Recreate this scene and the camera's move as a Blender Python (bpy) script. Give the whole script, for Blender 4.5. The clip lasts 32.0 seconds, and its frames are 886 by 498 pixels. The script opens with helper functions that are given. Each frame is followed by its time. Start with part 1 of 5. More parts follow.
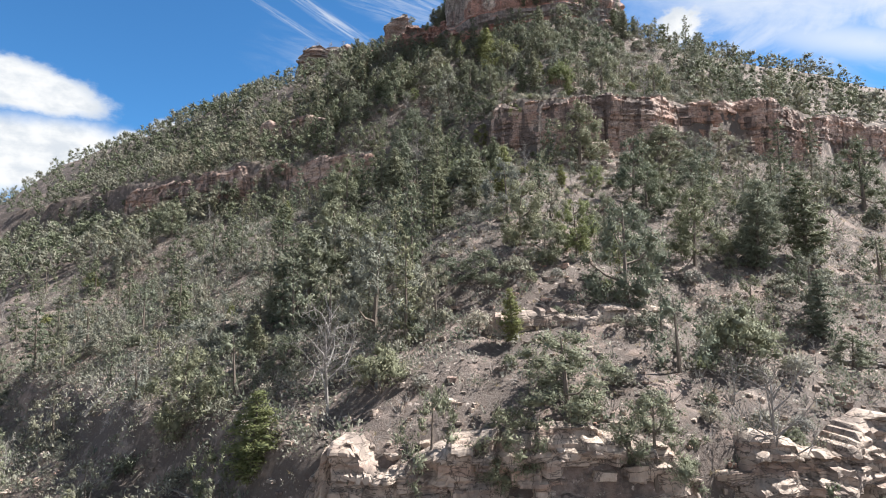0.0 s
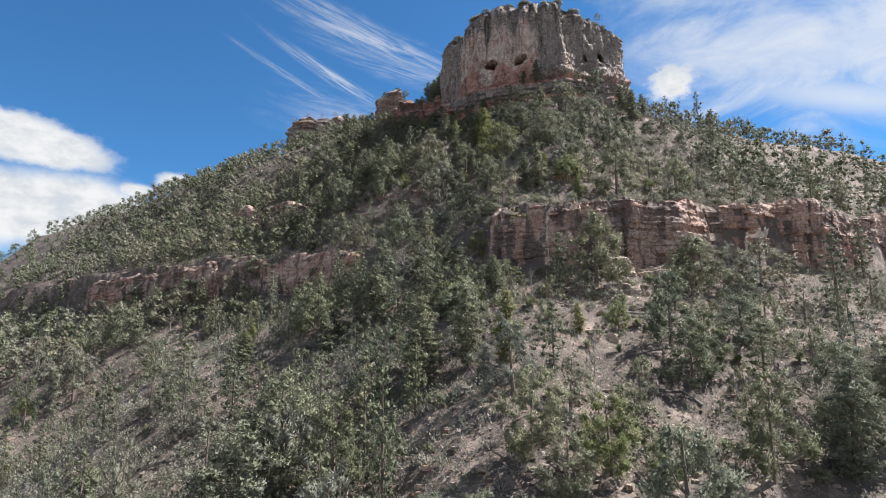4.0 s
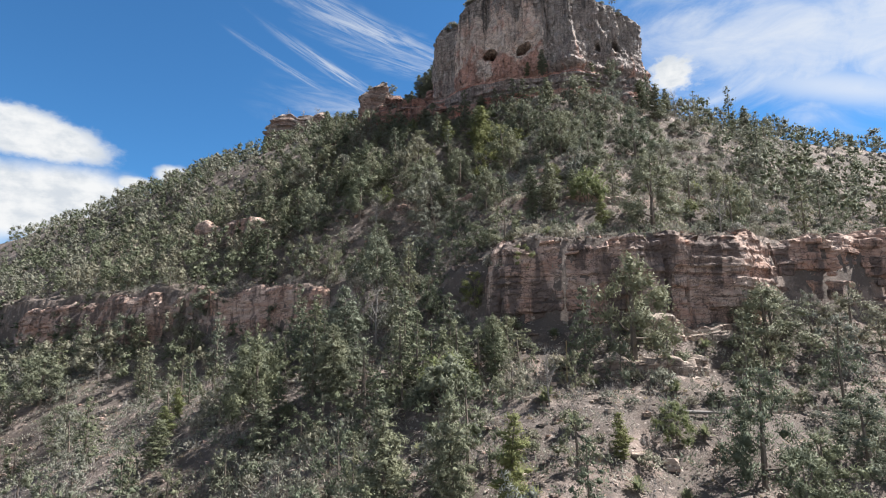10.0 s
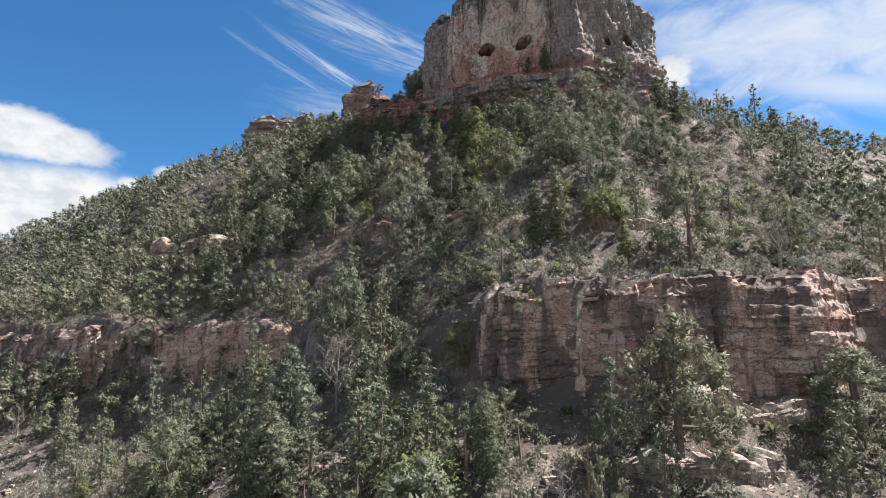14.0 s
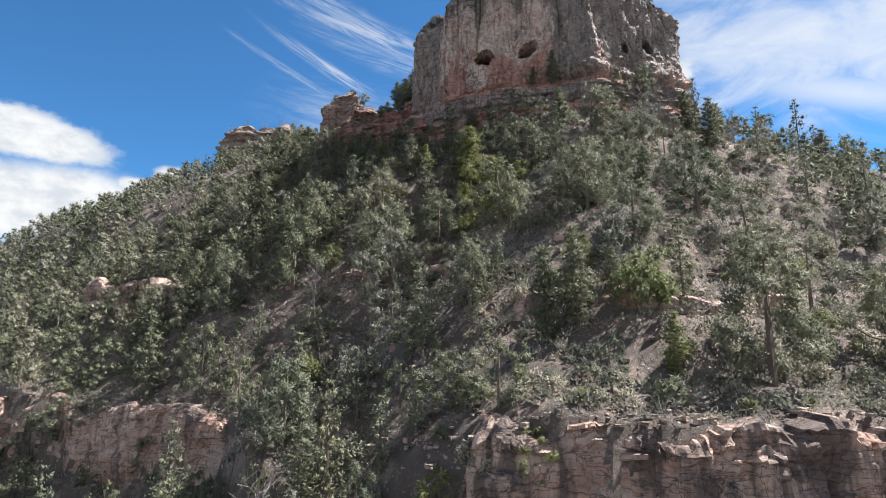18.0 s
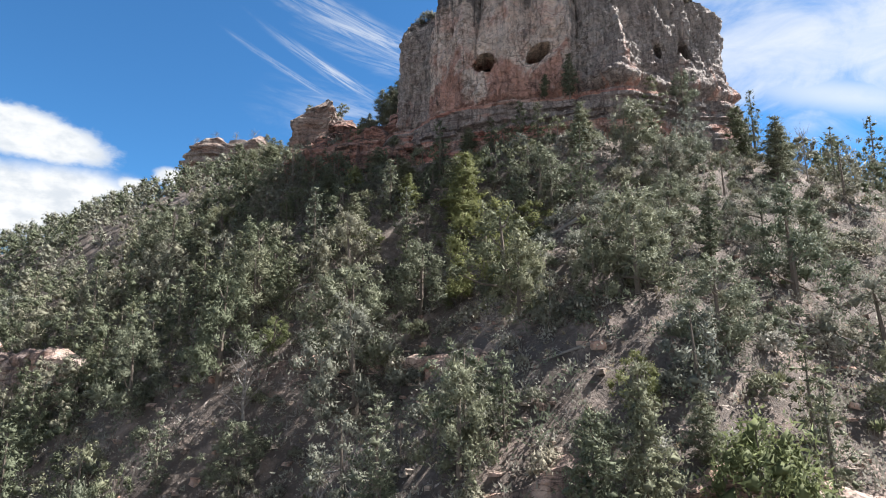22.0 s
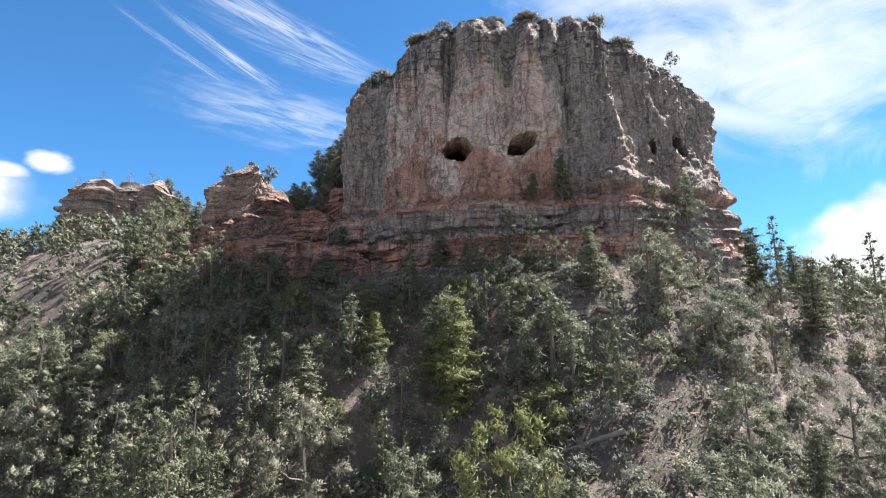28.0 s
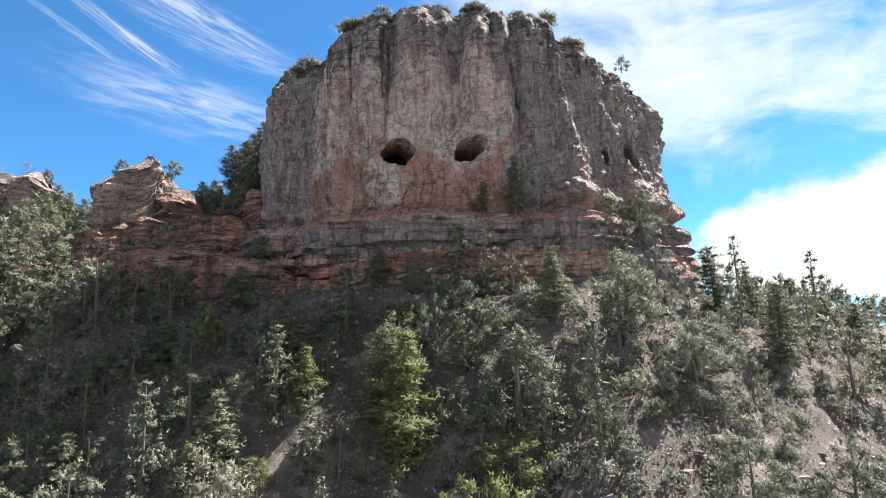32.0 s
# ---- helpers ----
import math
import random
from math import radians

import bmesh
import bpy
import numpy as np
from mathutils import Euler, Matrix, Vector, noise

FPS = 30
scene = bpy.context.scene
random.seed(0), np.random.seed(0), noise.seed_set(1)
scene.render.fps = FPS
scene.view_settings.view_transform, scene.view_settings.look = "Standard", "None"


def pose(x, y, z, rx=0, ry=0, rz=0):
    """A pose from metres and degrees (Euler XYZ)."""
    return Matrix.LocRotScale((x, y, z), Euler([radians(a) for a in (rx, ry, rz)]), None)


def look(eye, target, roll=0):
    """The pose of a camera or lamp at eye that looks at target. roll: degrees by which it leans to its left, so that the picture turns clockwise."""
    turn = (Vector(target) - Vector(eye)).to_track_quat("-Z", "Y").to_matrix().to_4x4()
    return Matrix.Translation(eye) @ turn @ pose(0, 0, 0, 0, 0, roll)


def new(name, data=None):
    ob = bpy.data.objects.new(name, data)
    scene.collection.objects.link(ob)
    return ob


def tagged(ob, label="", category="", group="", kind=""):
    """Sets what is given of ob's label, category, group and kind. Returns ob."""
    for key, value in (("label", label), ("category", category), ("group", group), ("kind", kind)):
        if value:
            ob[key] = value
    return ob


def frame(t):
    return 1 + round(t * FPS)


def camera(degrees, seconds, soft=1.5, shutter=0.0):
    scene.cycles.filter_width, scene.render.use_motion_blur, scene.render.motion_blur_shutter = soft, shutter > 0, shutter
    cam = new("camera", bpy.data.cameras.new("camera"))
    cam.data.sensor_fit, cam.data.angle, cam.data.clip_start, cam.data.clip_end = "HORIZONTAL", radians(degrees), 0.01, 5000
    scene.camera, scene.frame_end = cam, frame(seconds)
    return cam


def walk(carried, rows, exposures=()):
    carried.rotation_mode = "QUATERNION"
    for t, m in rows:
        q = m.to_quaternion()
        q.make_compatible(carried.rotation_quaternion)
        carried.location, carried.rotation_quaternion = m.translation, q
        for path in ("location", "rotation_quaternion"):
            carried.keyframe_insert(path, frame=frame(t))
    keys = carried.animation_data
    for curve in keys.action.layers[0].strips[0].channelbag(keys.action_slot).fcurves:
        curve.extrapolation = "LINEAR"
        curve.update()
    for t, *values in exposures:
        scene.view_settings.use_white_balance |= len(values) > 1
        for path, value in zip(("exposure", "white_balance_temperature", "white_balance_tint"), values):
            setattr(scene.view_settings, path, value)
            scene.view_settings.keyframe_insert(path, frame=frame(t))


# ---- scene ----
cam = camera(74.1, 32.0, soft=1.0)
PATH = [
    (0.0, (-0.90, -11.87, -11.20), (-1.67, 37.86, -6.05), -0.47),
    (0.5, (-0.74, -10.43, -9.66), (-1.52, 39.29, -4.46), -0.48),
    (1.0, (-0.59, -8.95, -8.12), (-1.36, 40.75, -2.71), -0.53),
    (1.5, (-0.45, -7.44, -6.65), (-1.20, 42.02, 0.59), -0.57),
    (2.0, (-0.32, -5.91, -5.22), (-1.01, 43.30, 3.63), -0.58),
    (2.5, (-0.20, -4.37, -3.76), (-0.91, 44.73, 5.65), -0.56),
    (3.0, (-0.07, -2.88, -2.37), (-0.79, 46.23, 7.02), -0.56),
    (3.5, (0.00, -1.43, -1.12), (-0.68, 47.67, 8.28), -0.59),
    (4.0, (0.09, 0.08, 0.04), (-0.59, 49.18, 9.48), -0.62),
    (4.5, (0.31, 1.74, 1.26), (-0.45, 50.84, 10.64), -0.66),
    (6.5, (0.81, 7.79, 4.93), (0.03, 57.03, 13.60), -0.70),
    (7.0, (0.92, 9.22, 5.54), (0.13, 58.45, 14.24), -0.76),
    (7.5, (1.06, 10.67, 6.10), (0.26, 59.90, 14.78), -0.82),
    (8.0, (1.18, 12.05, 6.60), (0.38, 61.28, 15.28), -0.84),
    (8.5, (1.22, 13.29, 7.06), (0.48, 62.51, 15.81), -0.80),
    (9.0, (1.25, 14.46, 7.55), (0.59, 63.67, 16.39), -0.77),
    (9.5, (1.37, 15.65, 8.18), (0.73, 64.86, 17.00), -0.76),
    (10.0, (1.52, 16.90, 8.85), (0.88, 66.12, 17.64), -0.77),
    (10.5, (1.65, 18.22, 9.47), (1.01, 67.43, 18.27), -0.78),
    (11.0, (1.79, 19.61, 10.09), (1.16, 68.83, 18.91), -0.77),
    (11.5, (1.95, 21.12, 10.73), (1.33, 70.33, 19.56), -0.75),
    (12.0, (2.13, 22.72, 11.37), (1.51, 71.92, 20.22), -0.73),
    (12.5, (2.28, 24.36, 11.98), (1.70, 73.56, 20.90), -0.68),
    (13.0, (2.45, 26.02, 12.63), (1.90, 75.20, 21.59), -0.67),
    (13.5, (2.69, 27.72, 13.41), (2.14, 76.91, 22.33), -0.73),
    (14.0, (3.00, 29.42, 14.34), (2.41, 78.63, 23.19), -0.88),
    (14.5, (3.35, 31.02, 15.39), (2.69, 80.25, 24.14), -1.12),
    (16.5, (4.17, 37.83, 19.66), (3.47, 87.03, 28.55), -0.72),
    (17.0, (4.31, 39.52, 20.69), (3.64, 88.71, 29.62), -0.66),
    (17.5, (4.44, 41.23, 21.75), (3.80, 90.42, 30.69), -0.60),
    (18.0, (4.54, 42.96, 22.79), (3.94, 92.15, 31.77), -0.52),
    (18.5, (4.62, 44.74, 23.84), (4.06, 93.92, 32.86), -0.43),
    (19.0, (4.70, 46.62, 24.92), (4.18, 95.79, 33.98), -0.35),
    (19.5, (4.83, 48.66, 26.06), (4.33, 97.83, 35.15), -0.32),
    (20.0, (5.00, 50.82, 27.18), (4.49, 99.98, 36.30), -0.29),
    (20.5, (5.18, 52.97, 28.25), (4.66, 102.12, 37.41), -0.26),
    (21.0, (5.38, 55.13, 29.37), (4.82, 104.27, 38.55), -0.24),
    (21.5, (5.56, 57.23, 30.59), (4.98, 106.38, 39.75), -0.26),
    (22.0, (5.66, 59.24, 31.89), (5.11, 108.39, 41.05), -0.27),
    (22.5, (5.70, 61.11, 33.25), (5.18, 110.26, 42.45), -0.22),
    (23.0, (5.68, 62.80, 34.68), (5.21, 111.93, 43.91), -0.15),
    (23.5, (5.61, 64.25, 36.17), (5.23, 113.38, 45.42), -0.11),
    (24.0, (5.42, 65.50, 37.66), (5.25, 114.63, 46.94), -0.05),
    (24.5, (5.08, 66.53, 39.14), (5.44, 115.66, 48.43), -0.05),
    (25.0, (4.64, 67.37, 40.64), (6.66, 116.47, 49.91), -0.08),
    (25.5, (4.02, 68.10, 42.19), (8.50, 117.03, 51.43), -0.24),
    (26.0, (3.19, 68.73, 43.75), (9.00, 117.55, 52.86), -0.37),
    (26.5, (2.28, 69.29, 45.27), (8.90, 118.01, 54.34), -0.49),
    (28.5, (-1.11, 71.08, 48.34), (7.11, 119.60, 57.17), -1.02),
    (29.0, (-1.55, 71.73, 48.97), (8.16, 120.00, 57.69), -1.20),
    (29.5, (-1.85, 72.48, 49.57), (10.12, 120.24, 58.29), -1.35),
    (30.0, (-2.02, 73.31, 50.10), (11.63, 120.63, 58.74), -1.49),
    (30.5, (-2.07, 74.22, 50.47), (12.57, 121.26, 59.04), -1.53),
    (31.0, (-2.03, 75.26, 50.67), (12.70, 122.27, 59.23), -1.54),
    (31.5, (-1.91, 76.41, 50.76), (12.84, 123.41, 59.29), -1.57),
    (32.0, (-1.73, 77.63, 50.80), (13.02, 124.63, 59.34), -1.55),
]
walk(cam, [(t, look(eye, target, roll)) for t, eye, target, roll in PATH], [(0.0, 1.42), (3.5, 1.24), (12.0, 1.30), (22.0, 1.46), (28.0, 1.68), (32.0, 1.72)])

# ---------------- light ----------------
SUN_AZ, SUN_EL = 74.0, 51.5          # clockwise from +y, above the horizon
az, el = radians(SUN_AZ), radians(SUN_EL)
sun_way = Vector((math.sin(az) * math.cos(el), math.cos(az) * math.cos(el), math.sin(el)))
sun_data = bpy.data.lights.new("sun", "SUN")
sun_data.energy, sun_data.angle, sun_data.color = 5.0, radians(0.55), (1.0, 0.975, 0.935)
sun = new("sun", sun_data)
sun.matrix_world = look(sun_way * 300, (0, 0, 0))


class Nodes:
    """Short hand for node trees."""

    def __init__(self, tree):
        self.tree = tree
        tree.nodes.clear()

    def put(self, kind, **keys):
        n = self.tree.nodes.new(kind)
        for k, v in keys.items():
            if k == "operation":
                n.operation = v
            elif k == "blend":
                n.data_type, n.blend_type = "RGBA", v
            elif k == "data":
                n.data_type = v
            elif k == "sky":
                n.sky_type = v
            else:
                raise KeyError(k)
        return n

    def link(self, value, socket):
        if isinstance(value, bpy.types.NodeSocket):
            self.tree.links.new(value, socket)
        else:
            socket.default_value = value

    def math(self, op, a, b=0.0, c=0.0, clamp=False):
        n = self.put("ShaderNodeMath", operation=op)
        n.use_clamp = clamp
        for v, s in zip((a, b, c), n.inputs):
            self.link(v, s)
        return n.outputs[0]

    def vmath(self, op, a, b=(0, 0, 0)):
        n = self.put("ShaderNodeVectorMath", operation=op)
        self.link(a, n.inputs[0])
        self.link(b, n.inputs[1])
        return n.outputs["Value"] if op in ("DOT_PRODUCT", "LENGTH", "DISTANCE") else n.outputs[0]

    def mix(self, f, a, b, blend="MIX"):
        n = self.put("ShaderNodeMix", blend=blend)
        n.clamp_factor = True
        self.link(f, n.inputs[0])
        for v, s in ((a, n.inputs[6]), (b, n.inputs[7])):
            self.link((*v, 1) if isinstance(v, tuple) and len(v) == 3 else v, s)
        return n.outputs[2]

    def noise(self, vec, scale, detail=4.0, rough=0.55, warp=0.0):
        n = self.put("ShaderNodeTexNoise")
        self.link(vec, n.inputs["Vector"])
        n.inputs["Scale"].default_value, n.inputs["Detail"].default_value = scale, detail
        n.inputs["Roughness"].default_value, n.inputs["Distortion"].default_value = rough, warp
        return n.outputs["Fac"]

    def ramp(self, f, stops):
        n = self.put("ShaderNodeValToRGB")
        e = n.color_ramp.elements
        while len(e) < len(stops):
            e.new(0.5)
        for item, (p, c) in zip(e, stops):
            item.position = p
            item.color = (*c, 1) if isinstance(c, tuple) else (c, c, c, 1)
        self.link(f, n.inputs[0])
        return n.outputs[0]

    def step(self, f, lo, hi):
        n = self.put("ShaderNodeMapRange")
        n.interpolation_type = "SMOOTHSTEP"
        self.link(f, n.inputs[0])
        self.link(lo, n.inputs[1])
        self.link(hi, n.inputs[2])
        return n.outputs[0]

    def cells(self, vec, scale, feature):
        """Broken-rock cells: the distance to their edges, or a value of each."""
        n = self.put("ShaderNodeTexVoronoi")
        n.feature = feature
        self.link(vec, n.inputs["Vector"])
        n.inputs["Scale"].default_value = scale
        if feature == "DISTANCE_TO_EDGE":
            return n.outputs["Distance"]
        bw = self.put("ShaderNodeSeparateColor")
        self.link(n.outputs["Color"], bw.inputs[0])
        return bw.outputs[0]

    def fractured(self, p, stretch, scale, warp):
        """Cracks (1 in a crack) and block tones of jointed rock."""
        shift = self.noise(p, scale * 0.8, 5, 0.65)
        shift2 = self.noise(self.vmath("ADD", p, (7.3, 1.9, 4.1)), scale * 0.8, 5, 0.65)
        off = self.put("ShaderNodeCombineXYZ")
        self.link(self.math("MULTIPLY", shift, warp), off.inputs[0])
        self.link(self.math("MULTIPLY", shift2, warp), off.inputs[1])
        self.link(self.math("MULTIPLY", shift2, warp), off.inputs[2])
        q = self.scaled(self.vmath("ADD", p, off.outputs[0]), stretch)
        return self.math("SUBTRACT", 1.0, self.step(self.cells(q, scale, "DISTANCE_TO_EDGE"), 0.0, 0.055)), self.cells(q, scale, "F1")

    def scaled(self, vec, s):
        n = self.put("ShaderNodeMapping")
        self.link(vec, n.inputs["Vector"])
        n.inputs["Scale"].default_value = s
        return n.outputs[0]


world = bpy.data.worlds.new("sky")
scene.world = world
world.use_nodes = True
w = Nodes(world.node_tree)
sky = w.put("ShaderNodeTexSky", sky="NISHITA")
sky.sun_disc, sky.sun_elevation, sky.sun_rotation = False, radians(SUN_EL), radians(SUN_AZ)
sky.altitude, sky.air_density, sky.dust_density, sky.ozone_density = 1900, 1.0, 0.6, 2.2
way = w.put("ShaderNodeTexCoord").outputs["Generated"]
sep = w.put("ShaderNodeSeparateXYZ")
w.link(way, sep.inputs[0])
sx, sy, sz = sep.outputs
# flat maps of the sky: degrees to the right of +y, degrees up
az_deg = w.math("MULTIPLY", w.math("ARCTAN2", sx, sy), 57.2958)
el_deg = w.math("MULTIPLY", w.math("ARCSINE", sz), 57.2958)
flat = w.put("ShaderNodeCombineXYZ")
w.link(az_deg, flat.inputs[0])
w.link(el_deg, flat.inputs[1])
flat = flat.outputs[0]


def cloud_bank(a, e, ra, re, turn, soft, grain, amount, fibre=0.0):
    """A cloud as an oval in the sky, broken up by noise."""
    ca, sa = math.cos(radians(turn)), math.sin(radians(turn))
    da, de = w.math("SUBTRACT", az_deg, a), w.math("SUBTRACT", el_deg, e)
    p = w.math("DIVIDE", w.math("ADD", w.math("MULTIPLY", da, ca), w.math("MULTIPLY", de, sa)), ra)
    q = w.math("DIVIDE", w.math("SUBTRACT", w.math("MULTIPLY", de, ca), w.math("MULTIPLY", da, sa)), re)
    r = w.math("SQRT", w.math("ADD", w.math("POWER", w.math("ABSOLUTE", p), 2.0), w.math("POWER", w.math("ABSOLUTE", q), 2.0)))
    r = w.math("ADD", r, w.math("MULTIPLY", w.math("SUBTRACT", grain, 0.5), amount))
    body = w.math("SUBTRACT", 1.0, w.step(r, 1.0 - soft, 1.0 + soft))
    if not fibre:
        return body
    comb = w.put("ShaderNodeCombineXYZ")
    w.link(w.math("MULTIPLY", p, 1.3), comb.inputs[0])
    w.link(w.math("MULTIPLY", q, 2.2), comb.inputs[1])
    comb.inputs[2].default_value = a
    return w.math("MULTIPLY", w.math("MULTIPLY", body, w.step(w.noise(comb.outputs[0], 1.0, 7.0, 0.62, 0.6), 0.32, 0.72)), fibre)


puff = w.noise(flat, 0.16, 7.0, 0.55)
puff_fine = w.noise(w.scaled(flat, (1.0, 1.6, 1.0)), 0.45, 8.0, 0.6)
wisp = w.noise(w.scaled(w.vmath("ADD", flat, (40, 7, 0)), (0.35, 1.0, 1.0)), 0.35, 8.0, 0.62, 1.2)
veil = w.noise(w.scaled(w.vmath("ADD", flat, (11, 3, 0)), (0.55, 1.0, 1.0)), 0.14, 8.0, 0.6, 0.8)
# puffy banks low in the west and east, cirrus streaks, a high veil in the east
heaps = [(-38.0, 17.9, 6.5, 1.9, -8, 0.25, puff_fine, 0.9), (-39.0, 12.3, 11.0, 3.0, 5, 0.30, puff, 0.9), (-26.2, 16.0, 1.5, 0.8, 0, 0.4, puff_fine, 1.2), (-29.3, 14.9, 1.5, 0.6, 0, 0.4, puff_fine, 1.2),
         (52.0, 8.0, 12.0, 5.2, 10, 0.22, puff, 1.2), (22.2, 24.4, 2.0, 1.4, 0, 0.4, puff_fine, 3.0)]
streaks = [(-12.3, 27.0, 5.0, 0.45, -26, 0.95, wisp, 1.6, 1.0), (-16.2, 26.4, 4.2, 0.24, -24, 0.95, wisp, 1.5, 0.7), (-8.0, 30.2, 8.0, 1.1, -18.5, 0.95, wisp, 1.8, 0.95), (-5.0, 28.0, 6.5, 0.9, -13, 0.95, wisp, 1.8, 0.7), (-6.5, 22.2, 7.5, 1.9, -9, 0.95, wisp, 2.0, 0.8),
           (41.0, 24.5, 19.0, 5.0, -12, 0.6, veil, 3.4), (33.0, 32.0, 14.0, 4.0, -8, 0.7, veil, 3.0), (36.0, 20.5, 8.0, 1.2, -20, 0.9, wisp, 1.6)]
heap, high = 0.0, 0.0
for c in heaps:
    heap = w.math("MAXIMUM", heap, cloud_bank(*c))
for c in streaks:
    high = w.math("MAXIMUM", high, w.math("MULTIPLY", cloud_bank(*c), 0.72))
high = w.math("MULTIPLY", high, w.math("ADD", 0.45, w.math("MULTIPLY", wisp, 0.9)))
# white banks low in the unseen south, thin grey veil above: added fill light
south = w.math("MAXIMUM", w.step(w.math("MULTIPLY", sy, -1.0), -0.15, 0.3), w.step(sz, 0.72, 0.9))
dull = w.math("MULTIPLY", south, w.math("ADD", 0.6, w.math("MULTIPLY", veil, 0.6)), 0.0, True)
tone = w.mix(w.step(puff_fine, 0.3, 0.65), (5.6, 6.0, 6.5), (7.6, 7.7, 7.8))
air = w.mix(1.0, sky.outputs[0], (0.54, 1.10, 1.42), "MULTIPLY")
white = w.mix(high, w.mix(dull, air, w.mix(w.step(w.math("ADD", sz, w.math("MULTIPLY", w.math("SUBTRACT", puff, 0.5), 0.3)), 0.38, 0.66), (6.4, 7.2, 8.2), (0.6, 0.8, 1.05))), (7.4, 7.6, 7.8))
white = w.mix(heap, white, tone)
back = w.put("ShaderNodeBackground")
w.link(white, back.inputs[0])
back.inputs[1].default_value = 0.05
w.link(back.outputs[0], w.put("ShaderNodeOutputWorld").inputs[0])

# ---------------- materials ----------------
def material(name, build, rough=0.9, bump=0.0, thin=0.0):
    """build(nodes, position) gives a colour and, if bump is set, a height."""
    m = bpy.data.materials.new(name)
    m.use_nodes = True
    n = Nodes(m.node_tree)
    place = n.put("ShaderNodeNewGeometry").outputs["Position"]
    made = build(n, place)
    colour, height = made if isinstance(made, tuple) and len(made) == 2 else (made, None)
    shader, out = n.put("ShaderNodeBsdfPrincipled"), n.put("ShaderNodeOutputMaterial")
    n.link((*colour, 1) if isinstance(colour, tuple) else colour, shader.inputs["Base Color"])
    n.link(rough, shader.inputs["Roughness"])
    shader.inputs["Specular IOR Level"].default_value = 0.25
    if height is not None:
        b = n.put("ShaderNodeBump")
        b.inputs["Distance"].default_value = bump
        n.link(height, b.inputs["Height"])
        n.link(b.outputs[0], shader.inputs["Normal"])
    if thin:
        t, both = n.put("ShaderNodeBsdfTranslucent"), n.put("ShaderNodeMixShader")
        n.link(colour, t.inputs["Color"])
        both.inputs[0].default_value = thin
        n.link(shader.outputs[0], both.inputs[1])
        n.link(t.outputs[0], both.inputs[2])
        n.link(both.outputs[0], out.inputs[0])
    else:
        n.link(shader.outputs[0], out.inputs[0])
    return m


def soil(n, p):
    big, mid, fine = n.noise(p, 0.09, 4), n.noise(p, 0.8, 6, 0.6), n.noise(p, 5.0, 6, 0.7)
    c = n.mix(n.step(big, 0.35, 0.65), (0.265, 0.208, 0.182), (0.345, 0.288, 0.258))
    c = n.mix(n.step(mid, 0.45, 0.7), c, (0.27, 0.20, 0.165))
    # litter and dead twigs
    c = n.mix(n.math("MULTIPLY", n.step(n.noise(p, 0.33, 7, 0.7), 0.39, 0.50), 0.90), c, n.mix(fine, (0.052, 0.046, 0.043), (0.17, 0.149, 0.137)))
    c = n.mix(n.step(n.noise(p, 2.1, 5, 0.65), 0.60, 0.68), c, (0.54, 0.46, 0.41))
    c = n.mix(n.step(fine, 0.35, 0.75), n.mix(0.45, c, (0.12, 0.085, 0.07)), c)
    return c, n.math("ADD", n.math("MULTIPLY", mid, 0.6), fine)


def rock_colour(n, p, base, alt, dark, red, stain=0.0):
    x, y, z = (s := n.put("ShaderNodeSeparateXYZ")).outputs
    n.link(p, s.inputs[0])
    streak = n.noise(n.scaled(p, (1.0, 1.0, 0.12)), 0.55, 7, 0.62, 0.3)
    layer = n.noise(n.scaled(p, (0.12, 0.12, 1.0)), 1.4, 6, 0.65, 0.4)
    patch, fine = n.noise(p, 0.22, 5, 0.6), n.noise(p, 3.2, 8, 0.68)
    c = n.mix(n.step(patch, 0.4, 0.62), base, alt)
    c = n.mix(n.math("MULTIPLY", n.step(layer, 0.5, 0.62), 0.6), c, red)
    c = n.mix(n.math("MULTIPLY", n.step(n.math("ADD", streak, n.math("MULTIPLY", n.math("SUBTRACT", n.noise(p, 0.12, 4, 0.6), 0.5), stain)), 0.48, 0.60), 0.68 + 0.25 * bool(stain)), c, dark)
    seam = n.math("ABSOLUTE", n.math("SUBTRACT", n.noise(n.scaled(p, (0.25, 0.25, 1.6)), 0.9, 5, 0.6, 0.3), 0.5))
    joint = n.math("ABSOLUTE", n.math("SUBTRACT", n.noise(n.scaled(p, (1.0, 1.0, 0.3)), 0.7, 5, 0.6, 0.2), 0.5))
    lines = n.math("MAXIMUM", n.math("SUBTRACT", 1.0, n.step(seam, 0.0, 0.02)), n.math("SUBTRACT", 1.0, n.step(joint, 0.0, 0.014)))
    c = n.mix(n.math("MULTIPLY", lines, 0.75), c, (0.05, 0.04, 0.035))
    c = n.mix(n.math("MULTIPLY", n.step(fine, 0.6, 0.42), 0.35), c, n.mix(0.5, c, (0.05, 0.04, 0.04)))
    crack, block = n.fractured(p, (0.7, 0.7, 1.2), 0.9, 0.9)
    c = n.mix(n.math("MULTIPLY", n.step(block, 0.4, 1.0), 0.25), c, n.mix(0.8, c, dark))
    c = n.mix(n.math("MULTIPLY", crack, 0.25), c, (0.06, 0.05, 0.045))
    return c, n.math("ADD", n.math("SUBTRACT", n.math("MULTIPLY", block, 0.4), n.math("MULTIPLY", crack, 0.4)), n.math("ADD", n.math("MULTIPLY", layer, 0.8), fine))


def band_rock(n, p):
    return rock_colour(n, p, (0.56, 0.43, 0.37), (0.44, 0.29, 0.235), (0.14, 0.108, 0.10), (0.46, 0.26, 0.19), 0.55)


